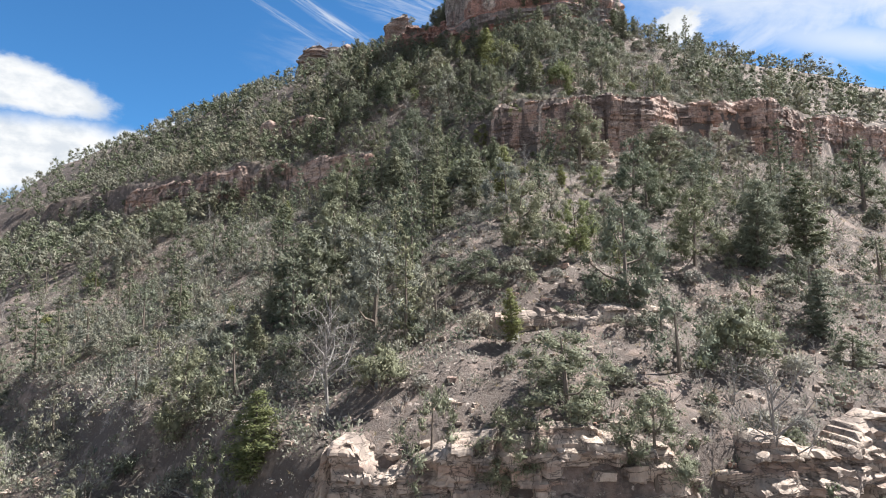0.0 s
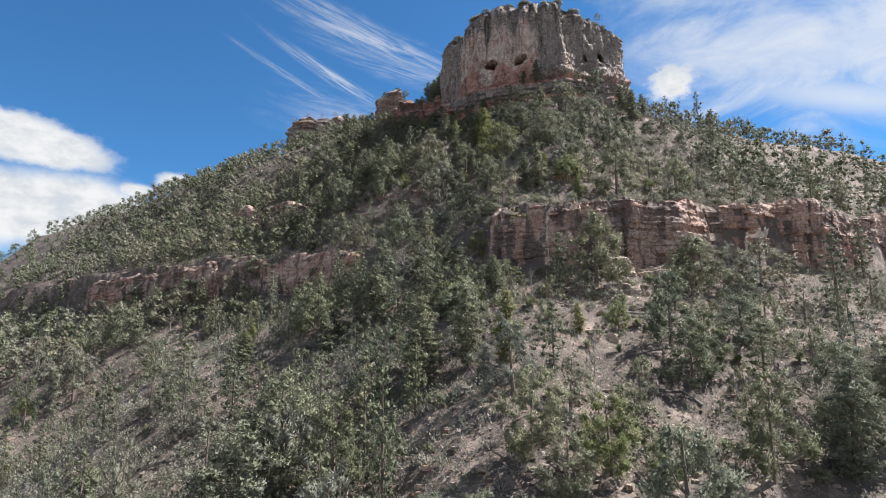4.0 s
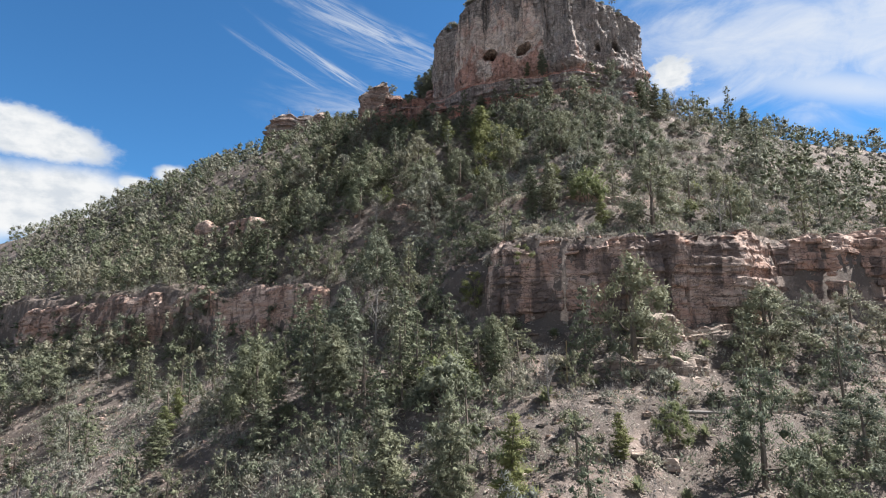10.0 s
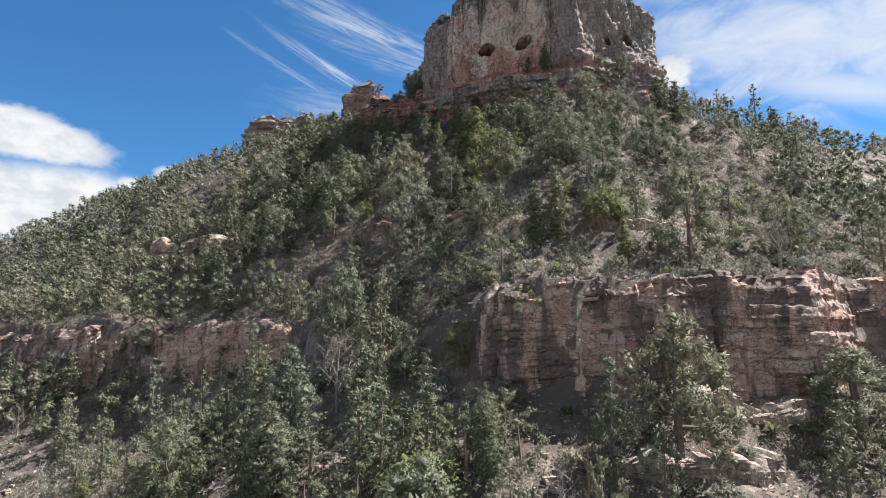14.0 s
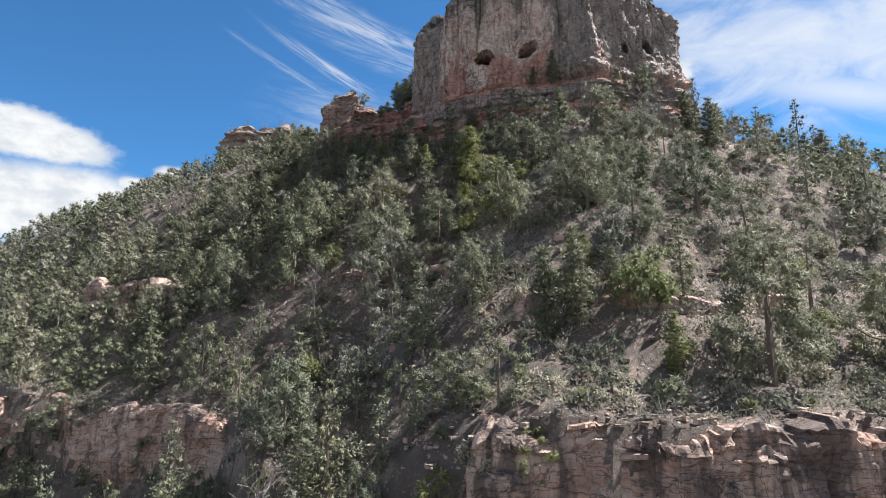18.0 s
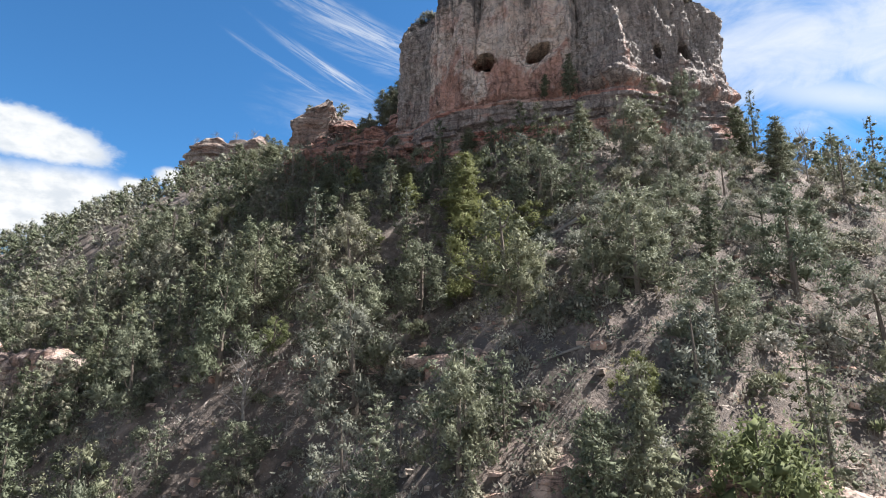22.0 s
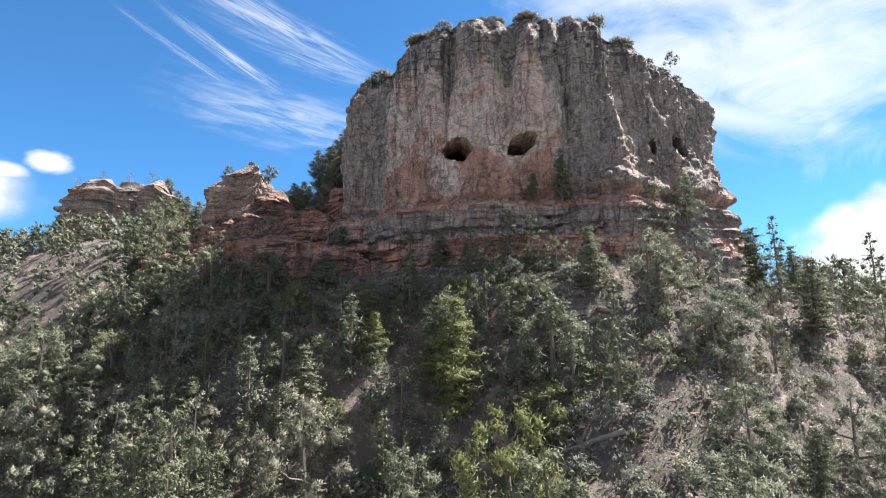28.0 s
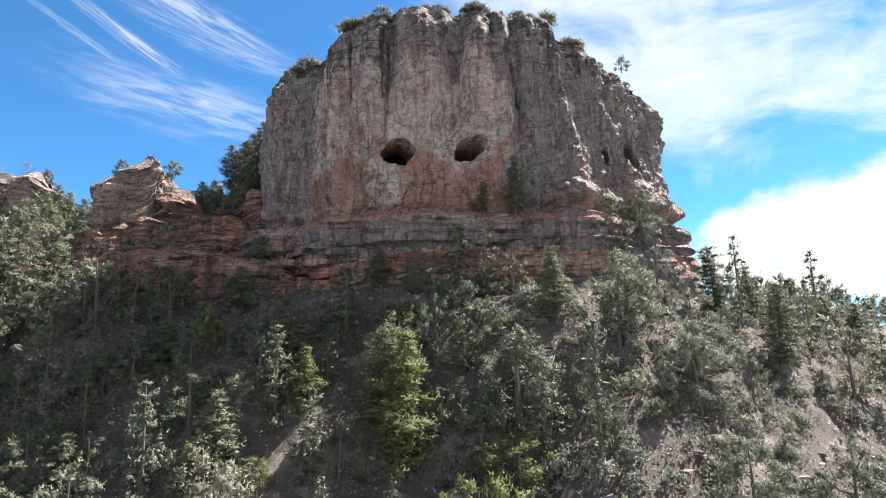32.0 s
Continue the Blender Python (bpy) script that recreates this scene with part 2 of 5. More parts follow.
def ledge_rock(n, p):
    return rock_colour(n, p, (0.47, 0.38, 0.32), (0.52, 0.43, 0.36), (0.17, 0.14, 0.125), (0.38, 0.25, 0.195))


def leaf(a, b):
    def build(n, p):
        rnd = n.put("ShaderNodeObjectInfo").outputs["Random"]
        g = n.put("ShaderNodeNewGeometry")
        isl = g.outputs["Random Per Island"]
        c = n.mix(n.math("ADD", n.math("MULTIPLY", isl, 0.55), n.math("MULTIPLY", n.noise(p, 2.6, 3), 0.45)), a, b)
        c = n.mix(n.math("MULTIPLY", rnd, 0.5), c, tuple(v * k for v, k in zip(b, (1.15, 1.0, 0.75))))
        return n.mix(n.math("MULTIPLY", n.noise(p, 1.3, 3), 0.35), c, tuple(0.75 * v for v in a))
    return build


def bark(n, p):
    f = n.noise(n.scaled(p, (6, 6, 1)), 3.0, 6, 0.7)
    return n.mix(f, (0.07, 0.055, 0.045), (0.24, 0.20, 0.17)), f


def dead_wood(n, p):
    f = n.noise(n.scaled(p, (6, 6, 1.5)), 3.0, 5, 0.7)
    return n.mix(f, (0.14, 0.125, 0.115), (0.34, 0.315, 0.295)), f


def knob_rock(n, p):
    return rock_colour(n, p, (0.40, 0.345, 0.31), (0.36, 0.26, 0.22), (0.12, 0.105, 0.10), (0.38, 0.22, 0.17))


def red_beds(n, p):
    c, h = rock_colour(n, p, (0.43, 0.22, 0.175), (0.36, 0.185, 0.145), (0.12, 0.10, 0.095), (0.52, 0.37, 0.30))
    # dark bed lines: shade between the courses, painted into the colour
    bed = n.noise(n.scaled(p, (0.10, 0.10, 1.0)), 3.2, 5, 0.6, 0.3)
    c = n.mix(n.math("MULTIPLY", n.step(bed, 0.54, 0.60), 0.8), c, (0.06, 0.05, 0.048))
    return c, n.math("ADD", h, bed)


M_SOIL = material("stony_soil", soil, 0.95, 0.12)
M_BAND = material("banded_sandstone", band_rock, 0.9, 0.12)
M_KNOB = material("rust_and_grey_rock", knob_rock, 0.9, 0.25)
M_BEDS = material("dark_red_beds", red_beds, 0.9, 0.25)
M_LEDGE = material("pale_ledge_rock", ledge_rock, 0.9, 0.1)
M_JUNIPER = material("juniper_foliage", leaf((0.092, 0.108, 0.075), (0.27, 0.29, 0.218)), 0.75, 0.0, 0.28)
M_PINE = material("pine_needles", leaf((0.07, 0.088, 0.058), (0.205, 0.23, 0.162)), 0.7, 0.0, 0.28)
M_LIME = material("bright_green_foliage", leaf((0.13, 0.155, 0.07), (0.24, 0.265, 0.13)), 0.7, 0.0, 0.4)
M_SAGE = material("grey_green_brush", leaf((0.20, 0.195, 0.17), (0.40, 0.395, 0.36)), 0.85, 0.0, 0.28)
M_GREY = material("grey_juniper_foliage", leaf((0.11, 0.12, 0.095), (0.305, 0.315, 0.275)), 0.8, 0.0, 0.28)
M_STRAW = material("dry_grass", leaf((0.30, 0.25, 0.16), (0.44, 0.38, 0.27)), 0.85, 0.0, 0.48)
M_SPIKE = material("sotol_leaves", leaf((0.14, 0.165, 0.10), (0.25, 0.27, 0.17)), 0.6, 0.0, 0.48)
M_BARK = material("rough_bark", bark, 0.95, 0.03)
M_DEAD = material("weathered_grey_wood", dead_wood, 0.9, 0.02)


def mesa_rock(n, p):
    """Pale cliff with grey varnish from the rim, red beds low down."""
    x, y, z = (s := n.put("ShaderNodeSeparateXYZ")).outputs
    n.link(p, s.inputs[0])
    streak = n.noise(n.scaled(p, (1.0, 0.7, 0.07)), 0.5, 8, 0.62, 0.25)
    streak2 = n.noise(n.scaled(p, (1.0, 0.7, 0.10)), 1.6, 7, 0.65, 0.2)
    blotch = n.noise(p, 0.28, 6, 0.62, 0.5)
    fine = n.noise(p, 2.6, 9, 0.7)
    layer = n.noise(n.scaled(p, (0.1, 0.1, 1.0)), 1.1, 7, 0.65, 0.5)
    c = n.mix(n.step(blotch, 0.38, 0.62), (0.86, 0.73, 0.65), (0.80, 0.62, 0.54))
    # iron stain, most of it low on the wall
    low = n.math("SUBTRACT", 1.0, n.step(z, 65.0, 73.5))
    iron = n.math("MULTIPLY", n.step(n.math("ADD", blotch, n.math("MULTIPLY", low, 0.22)), 0.54, 0.70), 0.85)
    c = n.mix(iron, c, n.mix(fine, (0.47, 0.20, 0.15), (0.72, 0.46, 0.38)))
    # grey varnish: everywhere near the rim and on the eastern half
    rim = n.step(z, 74.5, 82.0)
    east = n.math("MULTIPLY", n.step(x, 18.0, 24.0), 0.33)
    west = n.math("MULTIPLY", n.math("SUBTRACT", 1.0, n.step(x, 1.5, 4.0)), 0.34)
    rim2 = n.math("MULTIPLY", n.step(z, 77.0, 80.5), 0.12)
    # one broad clean panel at the western corner
    clean = n.math("MULTIPLY", n.math("MULTIPLY", n.step(x, 3.0, 4.6), n.math("SUBTRACT", 1.0, n.step(x, 8.2, 10.0))), n.math("SUBTRACT", 1.0, n.step(z, 77.5, 79.5)))
    west = n.math("SUBTRACT", west, n.math("MULTIPLY", clean, 0.40))
    v = n.math("ADD", n.math("ADD", streak, n.math("MULTIPLY", rim, 0.19)), n.math("ADD", n.math("ADD", east, west), rim2))
    v = n.math("ADD", v, n.math("MULTIPLY", n.math("SUBTRACT", streak2, 0.5), 0.35))
    # run-off stains down the clefts
    for cx, wide_, low_ in ((2.4, 1.3, 63.0), (9.6, 1.2, 73.0), (15.9, 1.5, 70.5), (22.4, 1.8, 67.0), (25.4, 2.0, 66.0), (30.0, 1.6, 70.0), (38.0, 2.0, 66.0)):
        run = n.math("SUBTRACT", 1.0, n.step(n.math("ABSOLUTE", n.math("SUBTRACT", n.math("ADD", x, n.math("MULTIPLY", blotch, 1.5)), cx + 0.75)), 0.1, wide_))
        v = n.math("ADD", v, n.math("MULTIPLY", n.math("MULTIPLY", run, n.step(z, low_, low_ + 4.0)), 0.26))
    grey = n.mix(n.step(n.math("ADD", n.math("MULTIPLY", fine, 0.4), n.math("MULTIPLY", streak2, 0.6)), 0.40, 0.60), (0.26, 0.24, 0.235), (0.50, 0.45, 0.42))
    c = n.mix(n.math("MULTIPLY", n.step(v, 0.665, 0.80), 0.86), c, grey)
    black = n.step(n.math("ADD", n.noise(n.scaled(p, (1.0, 0.7, 0.05)), 0.8, 7, 0.6, 0.3), n.math("MULTIPLY", rim, 0.10)), 0.60, 0.68)
    c = n.mix(n.math("MULTIPLY", black, 0.75), c, (0.085, 0.08, 0.085))
    # beds under the wall: dark ledge, then red layers
    under = n.math("SUBTRACT", 1.0, n.step(z, 62.4, 63.2))
    beds = n.mix(n.step(layer, 0.42, 0.6), (0.60, 0.26, 0.20), (0.74, 0.50, 0.42))
    dark_bed = n.step(n.math("ADD", n.noise(n.scaled(p, (0.5, 0.5, 1.0)), 0.25, 7, 0.62), n.math("MULTIPLY", n.math("SUBTRACT", n.step(z, 59.0, 60.0), n.step(z, 62.2, 62.8)), 0.26)), 0.60, 0.70)
    beds = n.mix(n.math("MAXIMUM", n.math("MULTIPLY", dark_bed, 0.9), n.math("MULTIPLY", n.step(x, 30.0, 34.0), n.step(blotch, 0.38, 0.52))), beds, grey)
    # thin near-black lines: crevice shade of the beds, put into the colour
    strata = n.noise(n.scaled(p, (0.09, 0.09, 1.0)), 3.4, 5, 0.6, 0.3)
    beds = n.mix(n.math("MULTIPLY", n.step(strata, 0.56, 0.62), 0.5), beds, (0.10, 0.075, 0.07))
    c = n.mix(under, c, beds)
    # thin level partings in the weathered rim
    c = n.mix(n.math("MULTIPLY", n.math("MULTIPLY", rim, n.step(strata, 0.55, 0.60)), 0.7), c, (0.075, 0.065, 0.06))
    # shade inside the caves, put into the colour as near-black brown
    cave_shade = n.math("MULTIPLY", n.math("MULTIPLY", n.step(y, 133.2, 134.4), n.step(x, 6.5, 7.5)), n.math("MULTIPLY", n.step(z, 66.8, 67.6), n.math("SUBTRACT", 1.0, n.step(z, 72.4, 73.2))))
    cave_shade = n.math("MULTIPLY", cave_shade, n.math("SUBTRACT", 1.0, n.step(x, 38.5, 39.5)))
    c = n.mix(cave_shade, c, n.mix(fine, (0.03, 0.02, 0.018), (0.075, 0.05, 0.042)))
    seam = n.math("ABSOLUTE", n.math("SUBTRACT", n.noise(n.scaled(p, (0.3, 0.3, 1.2)), 0.8, 6, 0.62, 0.4), 0.5))
    joint = n.math("ABSOLUTE", n.math("SUBTRACT", n.noise(n.scaled(p, (1.0, 1.0, 0.22)), 0.55, 7, 0.66, 0.3), 0.5))
    lines = n.math("MAXIMUM", n.math("SUBTRACT", 1.0, n.step(seam, 0.0, 0.022)), n.math("SUBTRACT", 1.0, n.step(joint, 0.0, 0.020)))
    c = n.mix(n.math("MULTIPLY", lines, 0.5), c, (0.06, 0.05, 0.05))
    # hollows of the fine relief, darkened in the colour as shade
    c = n.mix(n.math("MULTIPLY", n.step(fine, 0.45, 0.34), 0.35), c, n.mix(0.6, c, (0.04, 0.03, 0.03)))
    crack1, tone1 = n.fractured(p, (1.0, 1.0, 0.22), 0.8, 1.6)
    crack2, tone2 = n.fractured(p, (0.7, 0.7, 1.3), 1.9, 0.7)
    c = n.mix(n.math("MULTIPLY", n.step(tone1, 0.35, 1.0), 0.20), c, n.mix(0.8, c, (0.10, 0.085, 0.08)))
    c = n.mix(n.math("MULTIPLY", n.step(tone2, 0.3, 1.0), 0.20), c, n.mix(0.8, c, (0.10, 0.085, 0.08)))
    some = n.step(n.noise(p, 0.35, 4), 0.40, 0.56)
    c = n.mix(n.math("MULTIPLY", n.math("MAXIMUM", crack1, n.math("MULTIPLY", crack2, 0.6)), n.math("MULTIPLY", some, 0.32)), c, (0.07, 0.055, 0.05))
    rise = n.math("ADD", n.math("MULTIPLY", tone1, 0.5), n.math("SUBTRACT", n.math("MULTIPLY", tone2, 0.25), n.math("MULTIPLY", crack1, 0.5)))
    return c, n.math("ADD", rise, n.math("ADD", n.math("ADD", n.math("MULTIPLY", layer, 0.5), fine), n.math("MULTIPLY", streak2, 0.8)))


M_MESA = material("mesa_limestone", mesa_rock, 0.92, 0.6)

# ---------------- the hill ----------------
def lattice(ix, iy, iz, seed):
    h = (ix.astype(np.int64) * 374761393 + iy.astype(np.int64) * 668265263 + iz.astype(np.int64) * 2147483647 + seed * 974634777) & 0xFFFFFFFF
    h = ((h ^ (h >> 13)) * 1274126177) & 0xFFFFFFFF
    h = ((h ^ (h >> 16)) * 2246822519) & 0xFFFFFFFF
    return ((h ^ (h >> 15)) & 0xFFFF) / 65535.0


def grain(x, y, z=0.0, seed=0):
    """Smooth noise from 0 to 1, for arrays."""
    flat = np.ndim(z) == 0 and z == 0
    x, y, z = np.broadcast_arrays(np.asarray(x, float), np.asarray(y, float), np.asarray(z, float))
    ix, iy, iz = np.floor(x), np.floor(y), np.floor(z)
    fx, fy, fz = x - ix, y - iy, z - iz
    fx, fy, fz = (f * f * (3 - 2 * f) for f in (fx, fy, fz))
    out = 0
    for a in (0, 1):
        for b in (0, 1):
            for c in (0,) if flat else (0, 1):
                wgt = (fx if a else 1 - fx) * (fy if b else 1 - fy) * (fz if c else 1 - fz)
                out = out + wgt * lattice(ix + a, iy + b, iz + c, seed)
    return out


def rough(x, y, z=0.0, octaves=4, seed=0):
    """Summed noise round 0, about -1 to 1."""
    out, amp, total = 0, 1.0, 0.0
    x, y, z = np.asarray(x, float), np.asarray(y, float), np.asarray(z, float)
    for k in range(octaves):
        out = out + amp * (grain(x * 2**k, y * 2**k, z * 2**k, seed + k) * 2 - 1)
        total += amp
        amp *= 0.5
    return out / total * 1.6


def smooth(v, a, b):
    t = np.clip((v - a) / (b - a), 0, 1)
    return t * t * (3 - 2 * t)


# height of the spur's crest against the way uphill, with the rock band as a step
UP = [-400, -60, 0, 12, 16, 17.5, 24, 29, 48, 57, 63, 69.2, 69.7, 76, 83, 88, 92, 97, 103, 108, 114, 118, 122, 130, 160, 260]
CLIFF = [-170, -62, -32, -25.5, -23, -18, -14.5, -12, 0, 4.5, 7.3, 12, 19.6, 21, 26, 29.5, 32.5, 36, 41, 46, 51.5, 54, 56, 58, 60, 40]
RAMP = [-170, -62, -32, -25.5, -22, -19, -14.5, -12, -1, 4, 7.5, 13, 13.6, 19.5, 25.5, 29, 32.5, 36, 41, 46, 51.5, 54, 56, 58, 60, 40]


# the gully west of the spur, from its head downwards
GULLY = [(7, 113), (-2, 101), (-13, 95), (-30, 95), (-44, 94), (-52, 84), (-54, 66)]


def uphill(x, y):
    x0 = np.clip(4 + (y - 27) * 0.30, 2, 20)
    d = x - x0
    soft = np.sqrt(d * d + 64) - 8
    near = np.full(np.broadcast(x, y).shape, 1e9)
    for (ax, ay), (bx, by) in zip(GULLY, GULLY[1:]):
        k = np.clip(((x - ax) * (bx - ax) + (y - ay) * (by - ay)) / ((bx - ax) ** 2 + (by - ay) ** 2), 0, 1)
        near = np.minimum(near, (x - ax - k * (bx - ax)) ** 2 + (y - ay - k * (by - ay)) ** 2)
    return y - np.where(d < 0, 0.64, 0.40) * soft - 6.5 * np.exp(-near / 80.0)


def wavy(x, y):
    """uphill() with the slope's own waves."""
    return uphill(x, y) + 1.8 * rough(x / 16, y / 16, 0, 3, 5)


def ground(x, y, fine=True):
    x, y = np.asarray(x, float), np.asarray(y, float)
    u = wavy(x, y)
    broken = np.maximum(np.exp(-((x + 3) / 7.0) ** 2), 0.4 * smooth(x, -43, -38) * (1 - smooth(x, -16, -8)))
    z = np.interp(u, UP, CLIFF) * (1 - broken) + np.interp(u, UP, RAMP) * broken
    # the western ridge with its saddle, the lower eastern shoulder
    along = np.clip(((x + 6) * -46 + (y - 153) * 34) / (46**2 + 34**2), 0, 1.3)
    off = np.hypot(x + 6 + 46 * along, y - 153 - 34 * along)
    z = z + 9.5 * (0.4 + 0.6 * smooth(along, 0.18, 0.5)) * np.exp(-((off / 15) ** 2))
    z = z + 12.5 * np.exp(-((x + 1.0) ** 2 / 60.0 + (y - 154) ** 2 / 40.0))
    z = z - 0.36 * np.clip(u - 113, 0, 60) * smooth(x, 29, 52)
    far = smooth(np.hypot(x, y - 100), 190, 420)
    z = z * (1 - far) + far * (-30 + 30 * rough(x / 300, y / 300, 0, 3, 31))
    if fine:
        z = z + 0.55 * rough(x / 5, y / 5, 0, 4, 11) + 0.16 * rough(x / 1.3, y / 1.3, 0, 2, 13) * (1 - far)
        t = z / 1.5
        f = t - np.floor(t)
        ledge = smooth(rough(x / 9, y / 9, 0, 3, 17), -0.1, 0.5) * (1 - far)
        z = z + ledge * 1.5 * (smooth(f, 0.0, 0.5) - f) * 0.5
    return z


def ground_at(x, y):
    """The height of the ground sheet's own faces."""
    i, j = int(np.searchsorted(gx, x)) - 1, int(np.searchsorted(gy, y)) - 1
    fx, fy = (x - gx[i]) / (gx[i + 1] - gx[i]), (y - gy[j]) / (gy[j + 1] - gy[j])
    return float((Z[j, i] * (1 - fx) + Z[j, i + 1] * fx) * (1 - fy) + (Z[j + 1, i] * (1 - fx) + Z[j + 1, i + 1] * fx) * fy)


def spaced(lo, hi, step, reach):
    mid = list(np.arange(lo, hi, step))
    out, s = [], step
    a = lo
    while a > -reach:
        s *= 1.18
        a -= s
        out.append(a)
    up, s, a = [], step, mid[-1]
    while a < reach:
        s *= 1.18
        a += s
        up.append(a)
    return np.array(out[::-1] + mid + up)


def sheet(nx, ny, flip=False):
    """Faces of a grid whose points run along x first."""
    i, j = np.meshgrid(np.arange(nx - 1), np.arange(ny - 1))
    a = (j * nx + i).ravel()
    f = np.stack([a, a + 1, a + nx + 1, a + nx], 1)
    return f[:, ::-1] if flip else f


def mesh_of(name, verts, faces, mats, smooth_shade=False):
    me = bpy.data.meshes.new(name)
    verts, faces = np.asarray(verts, np.float32), np.asarray(faces, np.int32)
    k = faces.shape[1]
    me.vertices.add(len(verts))
    me.vertices.foreach_set("co", verts.ravel())
    me.loops.add(faces.size)
    me.loops.foreach_set("vertex_index", faces.ravel())
    me.polygons.add(len(faces))
    me.polygons.foreach_set("loop_start", np.arange(0, faces.size, k, dtype=np.int32))
    me.polygons.foreach_set("use_smooth", np.full(len(faces), smooth_shade))
    me.materials.append(mats)
    me.update(calc_edges=True)
    return me


def leafy_mesh(name, pieces, mat):
    """A mesh of foliage from (verts, faces, ways out): lit as the tufts that its leaves make up."""
    v, f = gather([p[:2] for p in pieces])
    me = mesh_of(name, v, f, mat, True)
    me.normals_split_custom_set_from_vertices(np.concatenate([p[2] for p in pieces]).tolist())
    return me


def part(name, me, parent, label=""):
    ob = new(name, me)
    ob.parent = parent
    return tagged(ob, label)


def thing(name, x, y, z, label, category, group="", kind=""):
    ob = new(name)
    ob.empty_display_size = 0.3
    ob.matrix_basis = pose(x, y, z)
    return tagged(ob, label, category, group, kind)


gx, gy = spaced(-85, 70, 0.7, 3800), spaced(8, 150, 0.7, 3800)
X, Y = np.meshgrid(gx, gy)
Z = ground(X, Y)
ground_ob = new("ground", mesh_of("ground", np.stack([X.ravel(), Y.ravel(), Z.ravel()], 1), sheet(len(gx), len(gy)), M_SOIL, True))
tagged(ground_ob, "steep pinkish hillside of stony soil and low ledges", "ground", kind="structure")

# ---------------- rock bands ----------------
def contour_y(x, u):
    y = np.full_like(np.asarray(x, float), u)
    for _ in range(16):
        y = y + (u - wavy(x, y)) * 0.7
    return y


def blocky(s, z, seed, wide, tall):
    """Offset of jointed blocks: courses with broken joints."""
    row = np.floor(z / tall + 0.35 * rough(s / 9, z * 0, 0, 2, seed))
    w_row = wide * (0.6 + 0.9 * lattice(row, row * 0 + 3, row * 0, seed + 4))
    col = np.floor(s / w_row + lattice(row, row * 0, row * 0, seed + 1) * 7)
    return lattice(row, col, row * 0, seed + 2), lattice(row, row * 0 + 9, row * 0, seed + 3)


WALLS = {}


def rock_wall(name, xa, xb, u, z0, z1, proud, seed, mat, label, step=0.32, fade=2.5, chop=1.0):
    """A cliff along the hill's contour, of courses and joints, fading out at its ends."""
    xs = np.arange(xa, xb, step)
    y = contour_y(xs, u)
    s = np.concatenate([[0], np.cumsum(np.hypot(np.diff(xs), np.diff(y)))])
    nrow = max(6, int((z1 - z0) / (step * 0.8)))
    zz = np.linspace(0, 1, nrow)
    S, H = np.meshgrid(s, zz)
    XX, YY = np.meshgrid(xs, zz)[0], np.meshgrid(y, zz)[0]
    end = smooth(S, 0, fade) * (1 - smooth(S, s[-1] - fade, s[-1]))
    top = z1 + 0.9 * rough(S / 6, 0, 0, 3, seed) - (1 - end) * (z1 - z0) * 0.5
    top = top + 0.5 * np.round(2 * rough(S / 2.3, 3, 0, 2, seed + 8)) / 2
    bottom = z0 + 0.6 * rough(S / 7, 5, 0, 2, seed + 3)
    Zw = bottom + (top - bottom) * H
    b1, b2 = blocky(S, Zw, seed, 2.6, 0.95)
    b3, b4 = blocky(S, Zw, seed + 20, 0.9, 0.42)
    big = rough(S / 8, Zw / 14, 0, 3, seed + 40)
    crack = np.clip(1 - np.abs(rough(S / 3.1, Zw / 25, 0, 2, seed + 70)) / 0.09, 0, 1)
    out = proud * (0.55 + 0.8 * big - 0.5 * crack + 0.42 * (b1 - 0.5) + 0.34 * (b2 - 0.5) + chop * (0.22 * (b3 - 0.5) + 0.2 * (b4 - 0.5))) + 0.12 * rough(S / 0.7, Zw / 0.7, 0, 3, seed + 50)
    out = out * (0.35 + 0.65 * end) - 0.5 * np.clip((H - 0.9) * 10, 0, 1) ** 2 + 0.25 * (1 - H)
    nx, ny = np.gradient(y, xs), -np.ones_like(xs)
    ln = np.hypot(nx, ny)
    NX, NY = (nx / ln)[None, :], (ny / ln)[None, :]
    px, py = XX + NX * out, YY + NY * out
    # close the top back into the slope and the foot into the ground
    back = 2.2 + 1.2 * rough(s / 4, 2, 0, 2, seed + 60)
    rows = [np.stack([px[0] + NX[0] * 0.3, py[0] + NY[0] * 0.3, Zw[0] - 3], 1)]
    rows += [np.stack([px[k], py[k], Zw[k]], 1) for k in range(nrow)]
    rows.append(np.stack([XX[0] - NX[0] * back * 0.5, YY[0] - NY[0] * back * 0.5, Zw[-1] + 0.12], 1))
    rows.append(np.stack([XX[0] - NX[0] * back, YY[0] - NY[0] * back, Zw[-1] - 0.9], 1))
    v = np.concatenate(rows)
    root = thing(name, float(xs.mean()), float(y.mean()), z0, label, "rock band", kind="structure")
    me = mesh_of(name, v - np.array(root.location), sheet(len(xs), nrow + 3), mat)
    part("rock_face", me, root)
    WALLS[root.name] = (xa, xb, u, z0, z1, mat)
    return root


rock_wall("rock_band", 4.5, 84, 69.6, 11.2, 19.8, 1.15, 3, M_BAND, "horizontally bedded red and grey sandstone cliff band across the slope", step=0.21)
rock_wall("rock_ledge", -26, 2, 121.5, 52.5, 60.0, 1.7, 25, M_BEDS, "dark red stepped beds running west from the butte", step=0.26)
rock_wall("rock_ledge", -21, -1, 127.5, 59.5, 64.5, 1.5, 27, M_BEDS, "dark red stepped beds running west from the butte", step=0.26)
rock_wall("rock_band", -43, -13, 69.8, 11.4, 18.0, 0.8, 5, M_BAND, "broken red sandstone cliff band half hidden by trees")
